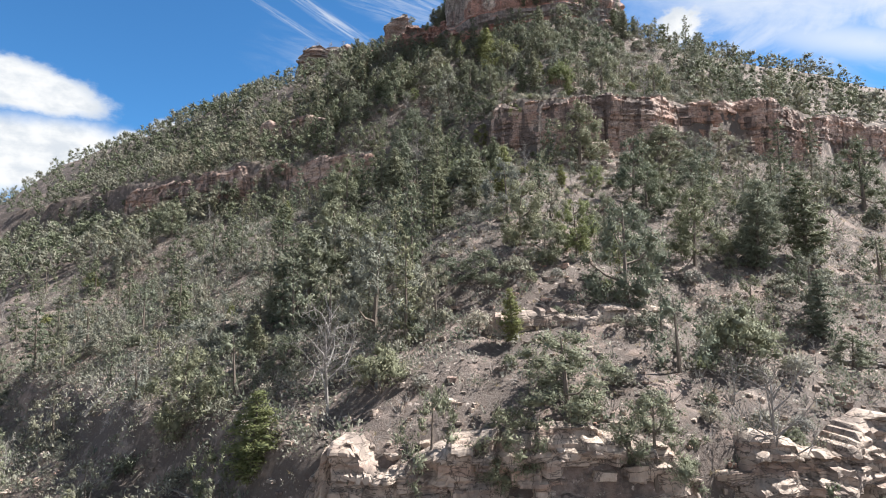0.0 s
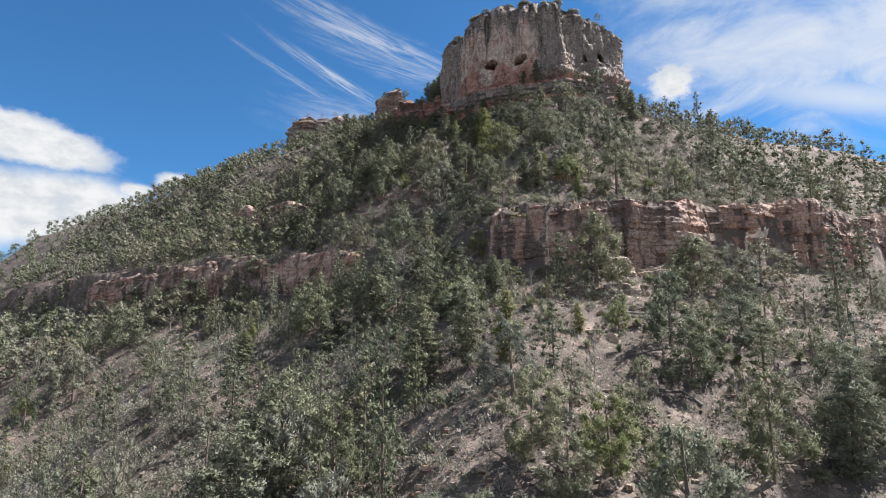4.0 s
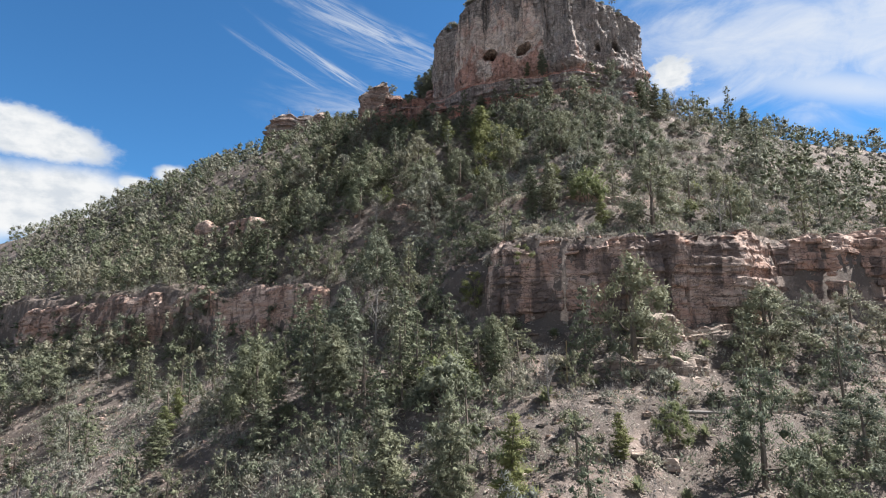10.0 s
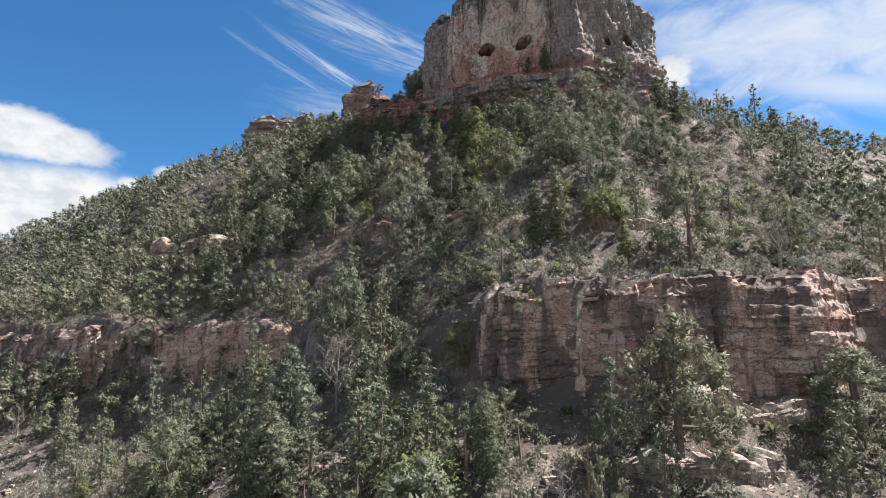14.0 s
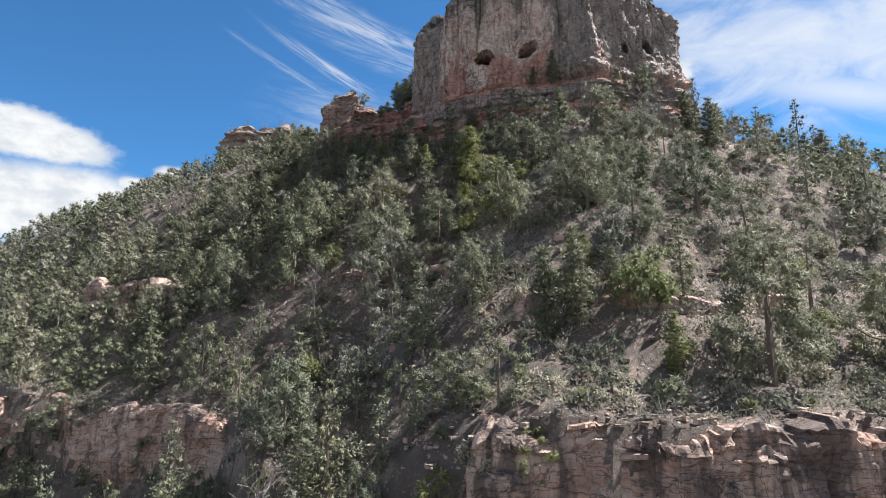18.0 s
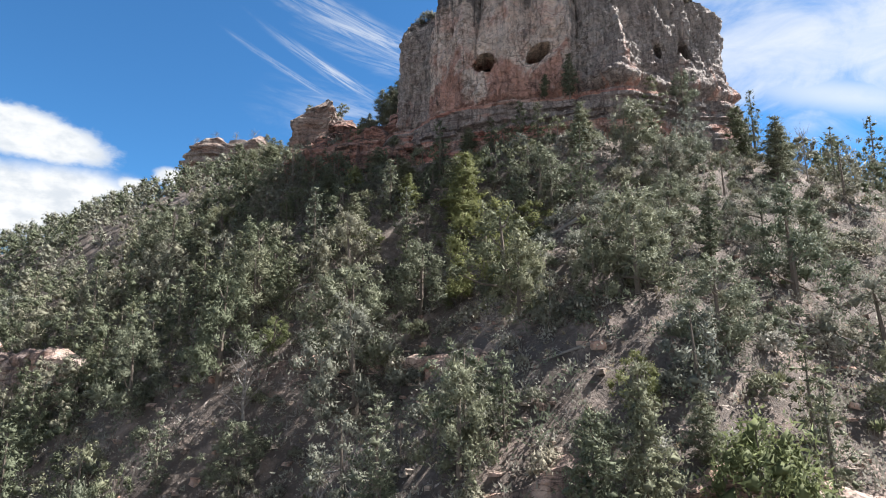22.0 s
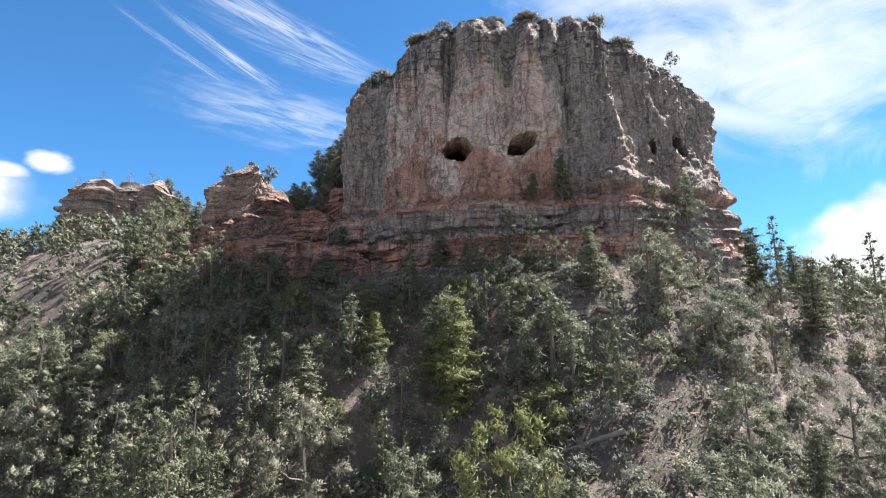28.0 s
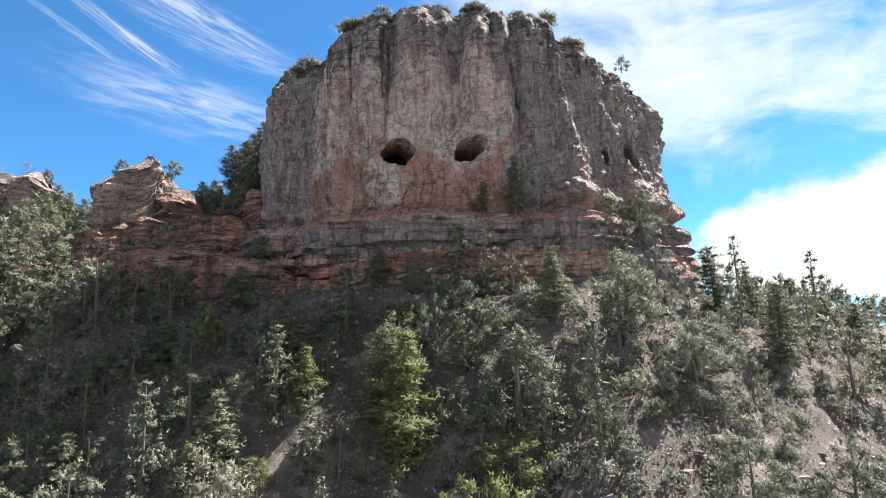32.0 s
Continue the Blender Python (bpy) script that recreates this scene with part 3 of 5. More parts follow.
rock_wall("rock_band", -80, -42, 68.6, 11.0, 18.4, 0.9, 7, M_BAND, "red sandstone cliff band on the western flank", step=0.24, chop=1.8)
rock_wall("rock_ledge", -47, -28, 86.5, 28.5, 32.6, 0.7, 9, M_BAND, "dark red layered outcrop among trees", fade=1.5)
rock_wall("rock_ledge", 1, 15, 28.6, -14.0, -11.6, 0.5, 11, M_LEDGE, "low pink layered rock ledge", step=0.2, fade=1.0)
rock_wall("rock_ledge", -9, 12, 17.0, -24.0, -17.6, 1.2, 13, M_LEDGE, "pale cracked limestone cliff at the foot of the slope", step=0.18, chop=2.6)
rock_wall("rock_ledge", 12, 24.5, 17.0, -25.0, -18.0, 1.2, 15, M_LEDGE, "pale jointed limestone cliff at the foot of the slope", step=0.18, chop=2.6)
rock_wall("rock_ledge", 10, 23, 63.2, 6.2, 8.6, 0.6, 17, M_LEDGE, "grey flaggy rock steps below the cliff band", step=0.2, fade=1.2)
rock_wall("rock_ledge", 18, 30, 66.6, 9.3, 11.4, 0.5, 19, M_LEDGE, "grey flaggy rock steps below the cliff band", step=0.2, fade=1.2)
rock_wall("rock_ledge", 6, 30, 83.0, 24.6, 26.6, 0.6, 21, M_BAND, "low brown ledge of thin beds", step=0.22, fade=1.5)
rock_wall("rock_ledge", -12, 8, 90.0, 29.4, 31.6, 0.6, 23, M_BAND, "low brown ledge of thin beds", step=0.22, fade=1.5)

# ---------------- the mesa ----------------
# plan of the wall, anticlockwise from the western shoulder
PLAN = [(-2.0, 143.5), (-1.2, 138.5), (1.6, 137.2), (3.3, 133.6), (6.5, 131.2), (10.2, 129.4), (14.0, 128.6), (17.2, 127.4), (21.0, 126.6), (24.0, 125.7),
        (26.4, 125.0), (28.6, 125.7), (31.0, 127.2), (34.0, 128.2), (37.6, 129.0), (41.4, 131.0), (43.6, 137.0), (44.0, 148.0), (37.0, 158.0), (22.0, 163.0), (7.0, 158.0), (0.0, 150.0)]


def outline(points, n_front, split):
    """A closed smooth line through the plan, dense on the front."""
    pts = np.array(points, float)
    m = len(pts)
    t = np.concatenate([np.linspace(0, split, n_front, endpoint=False), np.linspace(split, m, 70, endpoint=False)])
    k = np.floor(t).astype(int)
    f = (t - k)[:, None]
    p0, p1, p2, p3 = pts[(k - 1) % m], pts[k % m], pts[(k + 1) % m], pts[(k + 2) % m]
    q = 0.5 * (2 * p1 + (p2 - p0) * f + (2 * p0 - 5 * p1 + 4 * p2 - p3) * f**2 + (3 * p1 - p0 - 3 * p2 + p3) * f**3)
    return q


line = outline(PLAN, 330, 17)
tangent = np.roll(line, -1, 0) - np.roll(line, 1, 0)
tangent /= np.linalg.norm(tangent, axis=1)[:, None]
outward = np.stack([tangent[:, 1], -tangent[:, 0]], 1)
# clefts of the upper wall: x, depth, width, height where they begin
CLEFTS = [(2.6, 1.3, 0.7, 63), (9.4, 1.1, 0.8, 72), (15.9, 1.5, 0.9, 71), (21.6, 0.9, 0.6, 70), (29.4, 1.2, 1.0, 70), (34.2, 0.9, 0.7, 72), (38.4, 1.0, 0.7, 71)]
CAVES = [(10.4, 69.3, 1.5, 1.4, 0.0), (17.0, 69.5, 1.5, 1.15, 0.4), (32.6, 70.2, 0.7, 0.95, 0.0), (36.6, 70.7, 0.82, 1.25, -0.35)]


def mesa_rows(z_levels, rim):
    """Points of the mesa's wall for heights; rim bends the top inwards."""
    n = len(line)
    bx, by = line[:, 0], line[:, 1]
    arc = np.concatenate([[0], np.cumsum(np.hypot(np.diff(bx), np.diff(by)))])
    rows = []
    for z in z_levels:
        zz = np.full(n, float(z))
        top = np.interp(bx, [-2, 1.4, 2.4, 8, 18, 29, 36, 41, 44], [81.8, 82.2, 83.8, 84.9, 85.2, 84.0, 82.0, 79.6, 78.6]) + 0.6 * rough(arc / 5, 1, 0, 3, 71)
        wall = smooth(zz, 62.8, 63.6)
        low = 1 - wall
        # flutes and buttresses of the wall
        off = wall * (1.0 * rough(arc / 5, zz / 40, 0, 3, 73) + 0.42 * rough(arc / 2.2, zz / 7, 0, 3, 75) + 0.34 * rough(arc / 0.9, zz / 1.1, 0, 3, 77))
        off = off - 0.012 * (zz - 63) * wall
        off = off + wall * 0.5 * np.exp(-((bx - 26.0) / 3.0) ** 2) * (1 - smooth(zz, 68, 74)) + wall * 1.3 * np.exp(-((bx - 38.0) / 2.6) ** 2) * (1 - smooth(zz, 66, 70.5))
        off = off + wall * 0.9 * np.exp(-((zz - 65.3) / 1.0) ** 2) * smooth(bx, 20, 24) - wall * 0.8 * np.exp(-((zz - 63.8) / 0.5) ** 2)
        b1, b2 = blocky(arc, zz, 81, 3.2, 1.1)
        c1, c2 = blocky(arc, zz, 91, 1.3, 0.5)
        off = off + wall * (0.20 * (b1 - 0.5) + 0.16 * (c1 - 0.5) + 0.14 * rough(arc / 0.45, zz / 0.5, 0, 2, 79))
        # cracks down the upper wall
        crack = np.clip(1 - np.abs(rough(arc / 4.2, zz / 30, 0, 2, 95)) / 0.10, 0, 1)
        off = off - wall * 0.55 * crack * smooth(zz, 66, 76)
        for cx, deep_, wide_, lo_ in CLEFTS:
            off = off - wall * deep_ * np.exp(-(((bx - cx - 0.25 * np.sin(zz * 0.5 + cx)) / wide_) ** 2)) * smooth(zz, lo_, lo_ + 5) * (by < 142)
        # beds under the wall, each standing out or back
        ledge = smooth(zz, 60.2, 60.7) * low
        off = off + low * (0.9 + 0.09 * (63 - zz) + 0.42 * (b2 - 0.5) + 0.5 * (b1 - 0.5) + 0.22 * (c2 - 0.5) + 0.35 * (c1 - 0.5) + 0.9 * rough(arc / 6, zz / 6, 0, 4, 83)) + 0.7 * ledge
        off = off + low * 2.6 * np.exp(-((bx - 38) / 4) ** 2) * (1 - smooth(zz, 57, 62)) * (by < 140)
        off = off - 1.4 * np.exp(-((bx - 26.0) / 3.4) ** 2) * smooth(zz, 68, 77) * (by < 140)
        # rounded, stepped rim
        r = np.clip((zz - (top - 3.2)) / 3.2, 0, 1)
        off = off - rim * (1.2 * r**2.0 + 0.22 * np.floor(r * 3) + 0.5 * smooth(zz, 74, 80))
        x, y = bx + outward[:, 0] * off, by + outward[:, 1] * off
        hollow = np.zeros(n)
        for cx, cz, ra, rb, tilt in CAVES:
            du = (bx - cx) / ra
            dv = (zz - cz - tilt * (bx - cx)) / rb
            dv = np.where(dv < 0, dv * 1.25, dv)
            d = np.sqrt(du**2 + dv**2) + 0.14 * rough(bx * 1.3, zz * 1.3, 0, 2, 99)
            hollow = np.maximum(hollow, np.where(by < 140, (1 - smooth(d, 0.86, 1.0)) * (5.5 + 4.0 * ra) + 0.35 * (1 - smooth(d, 1.0, 1.9)), 0))
        y = y + hollow
        x = x + hollow * 0.12
        rows.append(np.stack([x, y, np.minimum(zz, top)], 1))
    return rows


def loft(rows):
    n = len(rows[0])
    v = np.concatenate(rows)
    i, j = np.meshgrid(np.arange(n), np.arange(len(rows) - 1))
    a, b = (j * n + i).ravel(), (j * n + (i + 1) % n).ravel()
    return v, np.stack([a, b, b + n, a + n], 1)


mesa = thing("mesa", 20, 143, 56, "tall cream, red and grey rock butte with cave openings", "rock formation")
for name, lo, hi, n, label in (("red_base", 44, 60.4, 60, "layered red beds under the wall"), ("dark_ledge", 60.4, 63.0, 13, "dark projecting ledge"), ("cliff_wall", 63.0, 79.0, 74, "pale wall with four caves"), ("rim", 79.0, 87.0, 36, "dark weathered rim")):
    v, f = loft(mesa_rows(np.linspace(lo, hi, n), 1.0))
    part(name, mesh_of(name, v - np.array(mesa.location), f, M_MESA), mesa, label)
# flat top, inside the rim
last = mesa_rows([87.0], 1.0)[0]
mid = last.mean(0)
rows = [last + (mid - last) * k + np.array([0, 0, 0.5 * math.sin(3 * k)]) for k in np.linspace(0, 0.97, 10)]
v, f = loft(rows)
part("top", mesh_of("top", v - np.array(mesa.location), f, M_SOIL), mesa, "stony top with brush")


def crag(name, x, y, z, wide, deep, profile, seed, label, mat, lean=0.12, step=0.9, bite=1.0):
    """A free-standing outcrop with steep jointed sides; profile gives its height from its west to its east end."""
    nz, na = 64, 200
    a = np.linspace(0, 2 * np.pi, na, endpoint=False)
    bx, by = np.sign(np.cos(a)) * np.abs(np.cos(a)) ** 0.32 * wide / 2, np.sign(np.sin(a)) * np.abs(np.sin(a)) ** 0.32 * deep / 2
    arc = np.concatenate([[0], np.cumsum(np.hypot(np.diff(bx), np.diff(by)))])
    tall = np.interp(bx / wide + 0.5, np.linspace(0, 1, len(profile)), profile) + 0.45 * rough(arc / 2.5, 2, 0, 3, seed + 9)
    rows = []
    for k in range(nz):
        h = k / (nz - 1)
        zz = -4 + (tall + 4) * h
        b1, b2 = blocky(arc, zz, seed, 2.4, step)
        c1, c2 = blocky(arc, zz, seed + 3, 0.9, step * 0.45)
        off = bite * (0.7 * (b1 - 0.5) + 0.9 * (b2 - 0.5) + 0.35 * (c1 - 0.5) + 0.35 * (c2 - 0.5)) + 0.9 * rough(arc / 4, zz / 9, 0, 4, seed + 5)
        off = off - 0.6 * np.clip(1 - np.abs(rough(arc / 3.3, zz / 20, 0, 2, seed + 7)) / 0.1, 0, 1)
        r = 1 - lean * h - 0.35 * np.clip((h - 0.9) / 0.1, 0, 1) ** 2
        ln = np.hypot(bx, by)
        rows.append(np.stack([bx * r + off * bx / ln, by * r + off * by / ln, zz], 1))
    rows.append(rows[-1] * np.array([0.35, 0.35, 1]) + np.array([0, 0, 0.35]))
    root = thing(name, x, y, z, label, "rock outcrop", "crags on the ridge")
    for piece, lo, hi in (("foot_beds", 0, 24), ("rock_face", 23, 52), ("cap_rock", 51, nz + 1)):
        part(piece, mesh_of(piece, *loft(rows[lo:hi]), mat), root)
    return root


crag("crag", -15.0, 151.0, 61.0, 9.2, 8, (10.0, 10.7, 11.4, 12.8, 9.6), 201, "grey and rust knob of rock beside the butte", M_KNOB, 0.10, 1.5, 0.8)
crag("crag", -9.2, 149.0, 57.5, 9, 8, (12.0, 11.6, 10.6, 9.6, 9.0), 221, "dark red stepped shoulder of rock against the knob", M_BEDS, 0.30, 0.7, 1.3)
crag("crag", -3.6, 145.5, 57.5, 9, 8, (9.0, 9.6, 10.4, 11.2, 11.5), 227, "dark red stepped shoulder of rock against the butte", M_BEDS, 0.30, 0.7, 1.3)
crag("crag", -46, 187, 66, 18, 10, (12.0, 14.6, 14.8, 14.0, 14.4), 207, "grey level-bedded crag on the western ridge", M_KNOB, 0.12, 0.8, 1.1)
crag("crag", -35, 184, 66, 10, 9, (13.6, 14.2, 13.2, 11.5, 8.5), 213, "grey level-bedded crag on the western ridge", M_KNOB, 0.12, 0.8, 1.1)

# ---------------- plants ----------------
def tube(path, radii, sides=5):
    """A tapered branch through points: verts and quad faces."""
    path = np.array(path, float)
    v, f = [], []
    for k, (p, r) in enumerate(zip(path, radii)):
        d = path[min(k + 1, len(path) - 1)] - path[max(k - 1, 0)]
        d /= np.linalg.norm(d) + 1e-9
        a = np.cross(d, (0.3, 0.9, 0.2))
        a /= np.linalg.norm(a) + 1e-9
        b = np.cross(d, a)
        for s in range(sides):
            t = 2 * np.pi * s / sides
            v.append(p + r * (a * math.cos(t) + b * math.sin(t)))
        if k:
            for s in range(sides):
                f.append([(k - 1) * sides + s, (k - 1) * sides + (s + 1) % sides, k * sides + (s + 1) % sides, k * sides + s])
    return np.array(v), np.array(f)


def gather(pieces):
    vs, fs, n = [], [], 0
    for v, f in pieces:
        vs.append(v)
        fs.append(f + n)
        n += len(v)
    return np.concatenate(vs), np.concatenate(fs)


def sprays(rng, centres, out, size, spread):
    """Leafy sprays: slim triangles whose faces look outwards and up from their places."""
    n = len(centres)
    face = out + rng.normal(0, spread, (n, 3))
    face /= np.linalg.norm(face, axis=1)[:, None] + 1e-9
    d = out * 0.5 + rng.normal(0, 0.8, (n, 3)) + (0, 0, 0.25)
    d -= face * (d * face).sum(1)[:, None] * 0.7
    d /= np.linalg.norm(d, axis=1)[:, None] + 1e-9
    side = np.cross(d, face)
    side /= np.linalg.norm(side, axis=1)[:, None] + 1e-9
    s = size * rng.uniform(0.6, 1.4, n)[:, None]
    a, b, c = centres - side * s * 0.30, centres + side * s * 0.30, centres + d * s * 1.55
    v = np.stack([a, b, c], 1).reshape(-1, 3)
    lit = out / (np.linalg.norm(out, axis=1)[:, None] + 1e-9) + face * 0.5
    lit /= np.linalg.norm(lit, axis=1)[:, None] + 1e-9
    return v, np.arange(3 * n).reshape(-1, 3), np.repeat(lit, 3, 0)


def crown_points(rng, lobes, per, each=8):
    """Tufts of needles over the skins of lobes (x, y, z, radius, flatness): places and ways out."""
    c, o = [], []
    for x, y, z, r, flat in lobes:
        n = 1 + int(per * r * r)
        d = rng.normal(0, 1, (n, 3)) + (0, 0, 0.25)
        d /= np.linalg.norm(d, axis=1)[:, None]
        tuft = d * (r * rng.uniform(0.45, 1.12, n)[:, None]) * np.array([1, 1, flat]) + (x, y, z)
        tuft, d = np.repeat(tuft, each, 0), np.repeat(d, each, 0)
        off = rng.normal(0, 1, tuft.shape)
        c.append(tuft + off * (0.055 + 0.09 * r))
        o.append(d * np.array([1, 1, 0.8]) + off * 0.35 + (0, 0, 0.35))
    return np.concatenate(c), np.concatenate(o)


def cores(rng, lobes, share):
    """Added filler that darkens each lobe's inside: a small ragged solid of eight faces."""
    tips = np.array([(1, 0, 0), (0, 1, 0), (-1, 0, 0), (0, -1, 0), (0, 0, 1), (0, 0, -1)], float)
    faces = np.array([(0, 1, 4), (1, 2, 4), (2, 3, 4), (3, 0, 4), (1, 0, 5), (2, 1, 5), (3, 2, 5), (0, 3, 5)])
    lobes = np.array(lobes, float)
    m = len(lobes)
    v = tips[None] * (lobes[:, 3] * share)[:, None, None] * rng.uniform(0.6, 1.15, (m, 6, 1)) + rng.normal(0, 0.12, (m, 6, 3)) * lobes[:, 3][:, None, None]
    v[..., 2] *= lobes[:, 4][:, None]
    lit = v / (np.linalg.norm(v, axis=2)[..., None] + 1e-9)
    return (v + lobes[:, None, :3]).reshape(-1, 3), (faces[None] + 6 * np.arange(m)[:, None, None]).reshape(-1, 3), lit.reshape(-1, 3)


def build_tree(name, kind, seed, tall, wide, leaf_mat, label, dense=0.8, group="trees on the slope"):
    """A tree of unit type at the origin: trunk, limbs, crown."""
    rng = np.random.default_rng(seed)
    root = thing(name, 0, 0, 0, label, "tree", group)
    wood, lobes, limbs = [], [], []
    lean = rng.normal(0, 0.05, 2) * tall
    if kind == "round":          # juniper or pinyon: forked, many round lobes with gaps
        fork = tall * rng.uniform(0.14, 0.24)
        wood.append(tube([(0, 0, -0.6), (lean[0] * 0.2, lean[1] * 0.2, fork), (lean[0] * 0.6, lean[1] * 0.6, tall * 0.55), (lean[0], lean[1], tall * 0.86)], [0.035 * tall, 0.028 * tall, 0.015 * tall, 0.006 * tall]))
        n = int(rng.integers(17, 23)) if dense > 0.5 else int(rng.integers(13, 16))
        for k in range(n):
            h = 0.09 + 0.88 * (k + rng.uniform(0, 0.8)) / n
            reach = wide / 2 * (0.30 + 0.80 * math.sin(math.pi * min(1, h ** 0.8 * 0.98 + 0.04))) * rng.uniform(0.45, 1.0)
            t = k * 2.4 + rng.uniform(-0.5, 0.5)
            r = tall * rng.uniform(0.085, 0.15) * (1.15 - 0.5 * h)
            p = np.array([lean[0] * h + reach * math.cos(t), lean[1] * h + reach * math.sin(t), tall * h * 0.93])
            lobes.append((*p, r, 0.8))
            base = np.array([lean[0] * h * 0.6, lean[1] * h * 0.6, max(fork * 0.8, tall * (h - 0.22))])
            if dense > 0.5 and k % 4 == 0:
                limbs.append(tube([base, (base + p) / 2 + (0, 0, -0.04 * tall), p], [0.014 * tall, 0.009 * tall, 0.004 * tall], 4))
            for _ in range(2):
                q = p + rng.normal(0, r * 0.75, 3)
                lobes.append((*q, r * rng.uniform(0.4, 0.7), 0.8))
    elif kind == "cone":         # pine or fir: whorls of level limbs, pointed top
        wood.append(tube([(0, 0, -0.6), (lean[0] * 0.4, lean[1] * 0.4, tall * 0.4), (lean[0], lean[1], tall * 0.98)], [0.026 * tall, 0.018 * tall, 0.004 * tall]))
        n = 15 if dense > 0.5 else 11
        for k in range(n):
            h = 0.06 + 0.90 * k / (n - 1)
            arms = (5 if dense > 0.5 else 4) if k < n - 3 else 3
            for j in range(arms):
                t = 2 * math.pi * (j + 0.37 * k) / arms + rng.uniform(-0.4, 0.4)
                reach = wide / 2 * (1.04 - h) ** 0.62 * rng.uniform(0.35, 1.25) * (0.55 + 0.45 * smooth(h, 0.1, 0.35))
                c = np.array([lean[0] * h, lean[1] * h, tall * h])
                p = c + (reach * math.cos(t), reach * math.sin(t), 0.03 * tall * rng.uniform(-0.6, 1.2))
                r = 0.042 * tall + reach * 0.28
                lobes.append((*(c + (p - c) * 0.85), r, 0.55))
                lobes.append((*(c + (p - c) * 0.45), r * 0.8, 0.5))
                if j == 0 and k % 4 == 0 and dense > 0.5:
                    limbs.append(tube([c - (0, 0, 0.03 * tall), p], [0.007 * tall, 0.003 * tall], 4))
        lobes.append((lean[0], lean[1], tall * 0.97, 0.035 * tall, 1.6))
    elif kind == "bush":         # dense, foliage to the ground
        for k in range(26):
            t, q = k * 2.4, math.sqrt((k + 0.5) / 26)
            p = np.array([wide * 0.40 * q * math.cos(t), wide * 0.40 * q * math.sin(t), tall * (0.18 + 0.62 * (1 - q * q) * rng.uniform(0.6, 1.1) + 0.10 * rng.uniform())])
            lobes.append((*p, tall * rng.uniform(0.15, 0.24), 0.9))
            if k % 5 == 0 and (tall > 2 or not wood):
                (limbs if wood else wood).append(tube([(0, 0, -0.3), p], [0.05, 0.015], 4))
    tv, tf = gather(wood)
    part("trunk", mesh_of("trunk", tv, tf, M_BARK), root, "rough grey-brown trunk")
    for b in limbs:
        part("limb", mesh_of("limb", *b, M_BARK), root)
    c, o = crown_points(rng, lobes, dense * (110 if kind == "round" else (36 if dense > 0.5 else 26) if kind == "cone" else 60))
    part("crown", leafy_mesh("crown", [sprays(rng, c, o, 0.095 * dense**-0.33, 0.5), cores(rng, lobes[:: 2 if kind == "cone" and dense < 0.5 else 1], 0.55)], leaf_mat), root)
    return root


def twig_bush(rng, r, tall, stems, fork=3):
    """Bare grey stems that fork."""
    out = []
    for _ in range(stems):
        t, s = rng.uniform(0, 2 * np.pi), rng.uniform(0.2, 1.0)
        tip = np.array([r * s * math.cos(t), r * s * math.sin(t), tall * rng.uniform(0.6, 1.0)])
        m = tip * 0.5 + (0, 0, 0.12 * tall)
        out.append(tube([(0, 0, -0.2), m, tip], [0.035, 0.024, 0.008], 3))
        for _ in range(fork):
            a = m + (tip - m) * rng.uniform(0, 0.8)
            b = a + rng.normal(0, 0.28 * r, 3) + (0, 0, 0.22 * tall)
            out.append(tube([a, b], [0.016, 0.006], 3))
    return gather(out)


def dead_tree(name, seed, tall, wide, label):
    rng = np.random.default_rng(seed)
    root = thing(name, 0, 0, 0, label, "dead tree", "bare trees on the slope")
    pieces = [tube([(0, 0, -0.5), (0.05 * wide, 0, tall * 0.35), (0.0, 0.05 * wide, tall * 0.9)], [0.022 * tall, 0.016 * tall, 0.003 * tall], 5)]
    branches = []
    for k in range(12):
        limbs = []
        h, t = 0.15 + 0.7 * (k + rng.uniform(0, 1)) / 12, k * 2.4 + rng.uniform(-0.4, 0.4)
        a = np.array([0.03 * wide, 0, tall * h])
        b = a + np.array([math.cos(t), math.sin(t), 0.9]) * wide * 0.45 * (1.1 - h * 0.7) * rng.uniform(0.7, 1.1)
        m = (a + b) / 2 + rng.normal(0, 0.05 * wide, 3)
        limbs.append(tube([a, m, b], [0.010 * tall, 0.006 * tall, 0.002 * tall], 4))
        for _ in range(11):
            c = m + (b - m) * rng.uniform(-0.6, 1.0)
            d = c + rng.normal(0, 0.10 * wide, 3) + (0, 0, 0.06 * tall)
            limbs.append(tube([c, (c + d) / 2 + rng.normal(0, 0.02 * wide, 3), d], [0.0035 * tall, 0.0025 * tall, 0.001 * tall], 3))
        branches.append(gather(limbs))
    part("trunk", mesh_of("trunk", *gather(pieces), M_DEAD), root)
    for b in branches:
        part("branch", mesh_of("branch", *b, M_DEAD), root)
    return root


PARTS = {}


def planted(tree, m):
    """As copy_thing(), for one level of parts that are looked up once."""
    if tree not in PARTS:
        PARTS[tree] = list(tree.children)
    root = tree.copy()
    scene.collection.objects.link(root)
    root.matrix_basis = m
    for p in PARTS[tree]:
        q = p.copy()
        scene.collection.objects.link(q)
        q.parent, q.matrix_parent_inverse = root, p.matrix_parent_inverse
    return root


def place(tree, x, y, scale, turn, dz=0.0, squash=1.0):
    m = pose(x, y, ground_at(x, y) + dz, 0, 0, turn)
    c = planted(tree, m)
    c.scale = (scale * squash, scale * squash, scale)
    return c


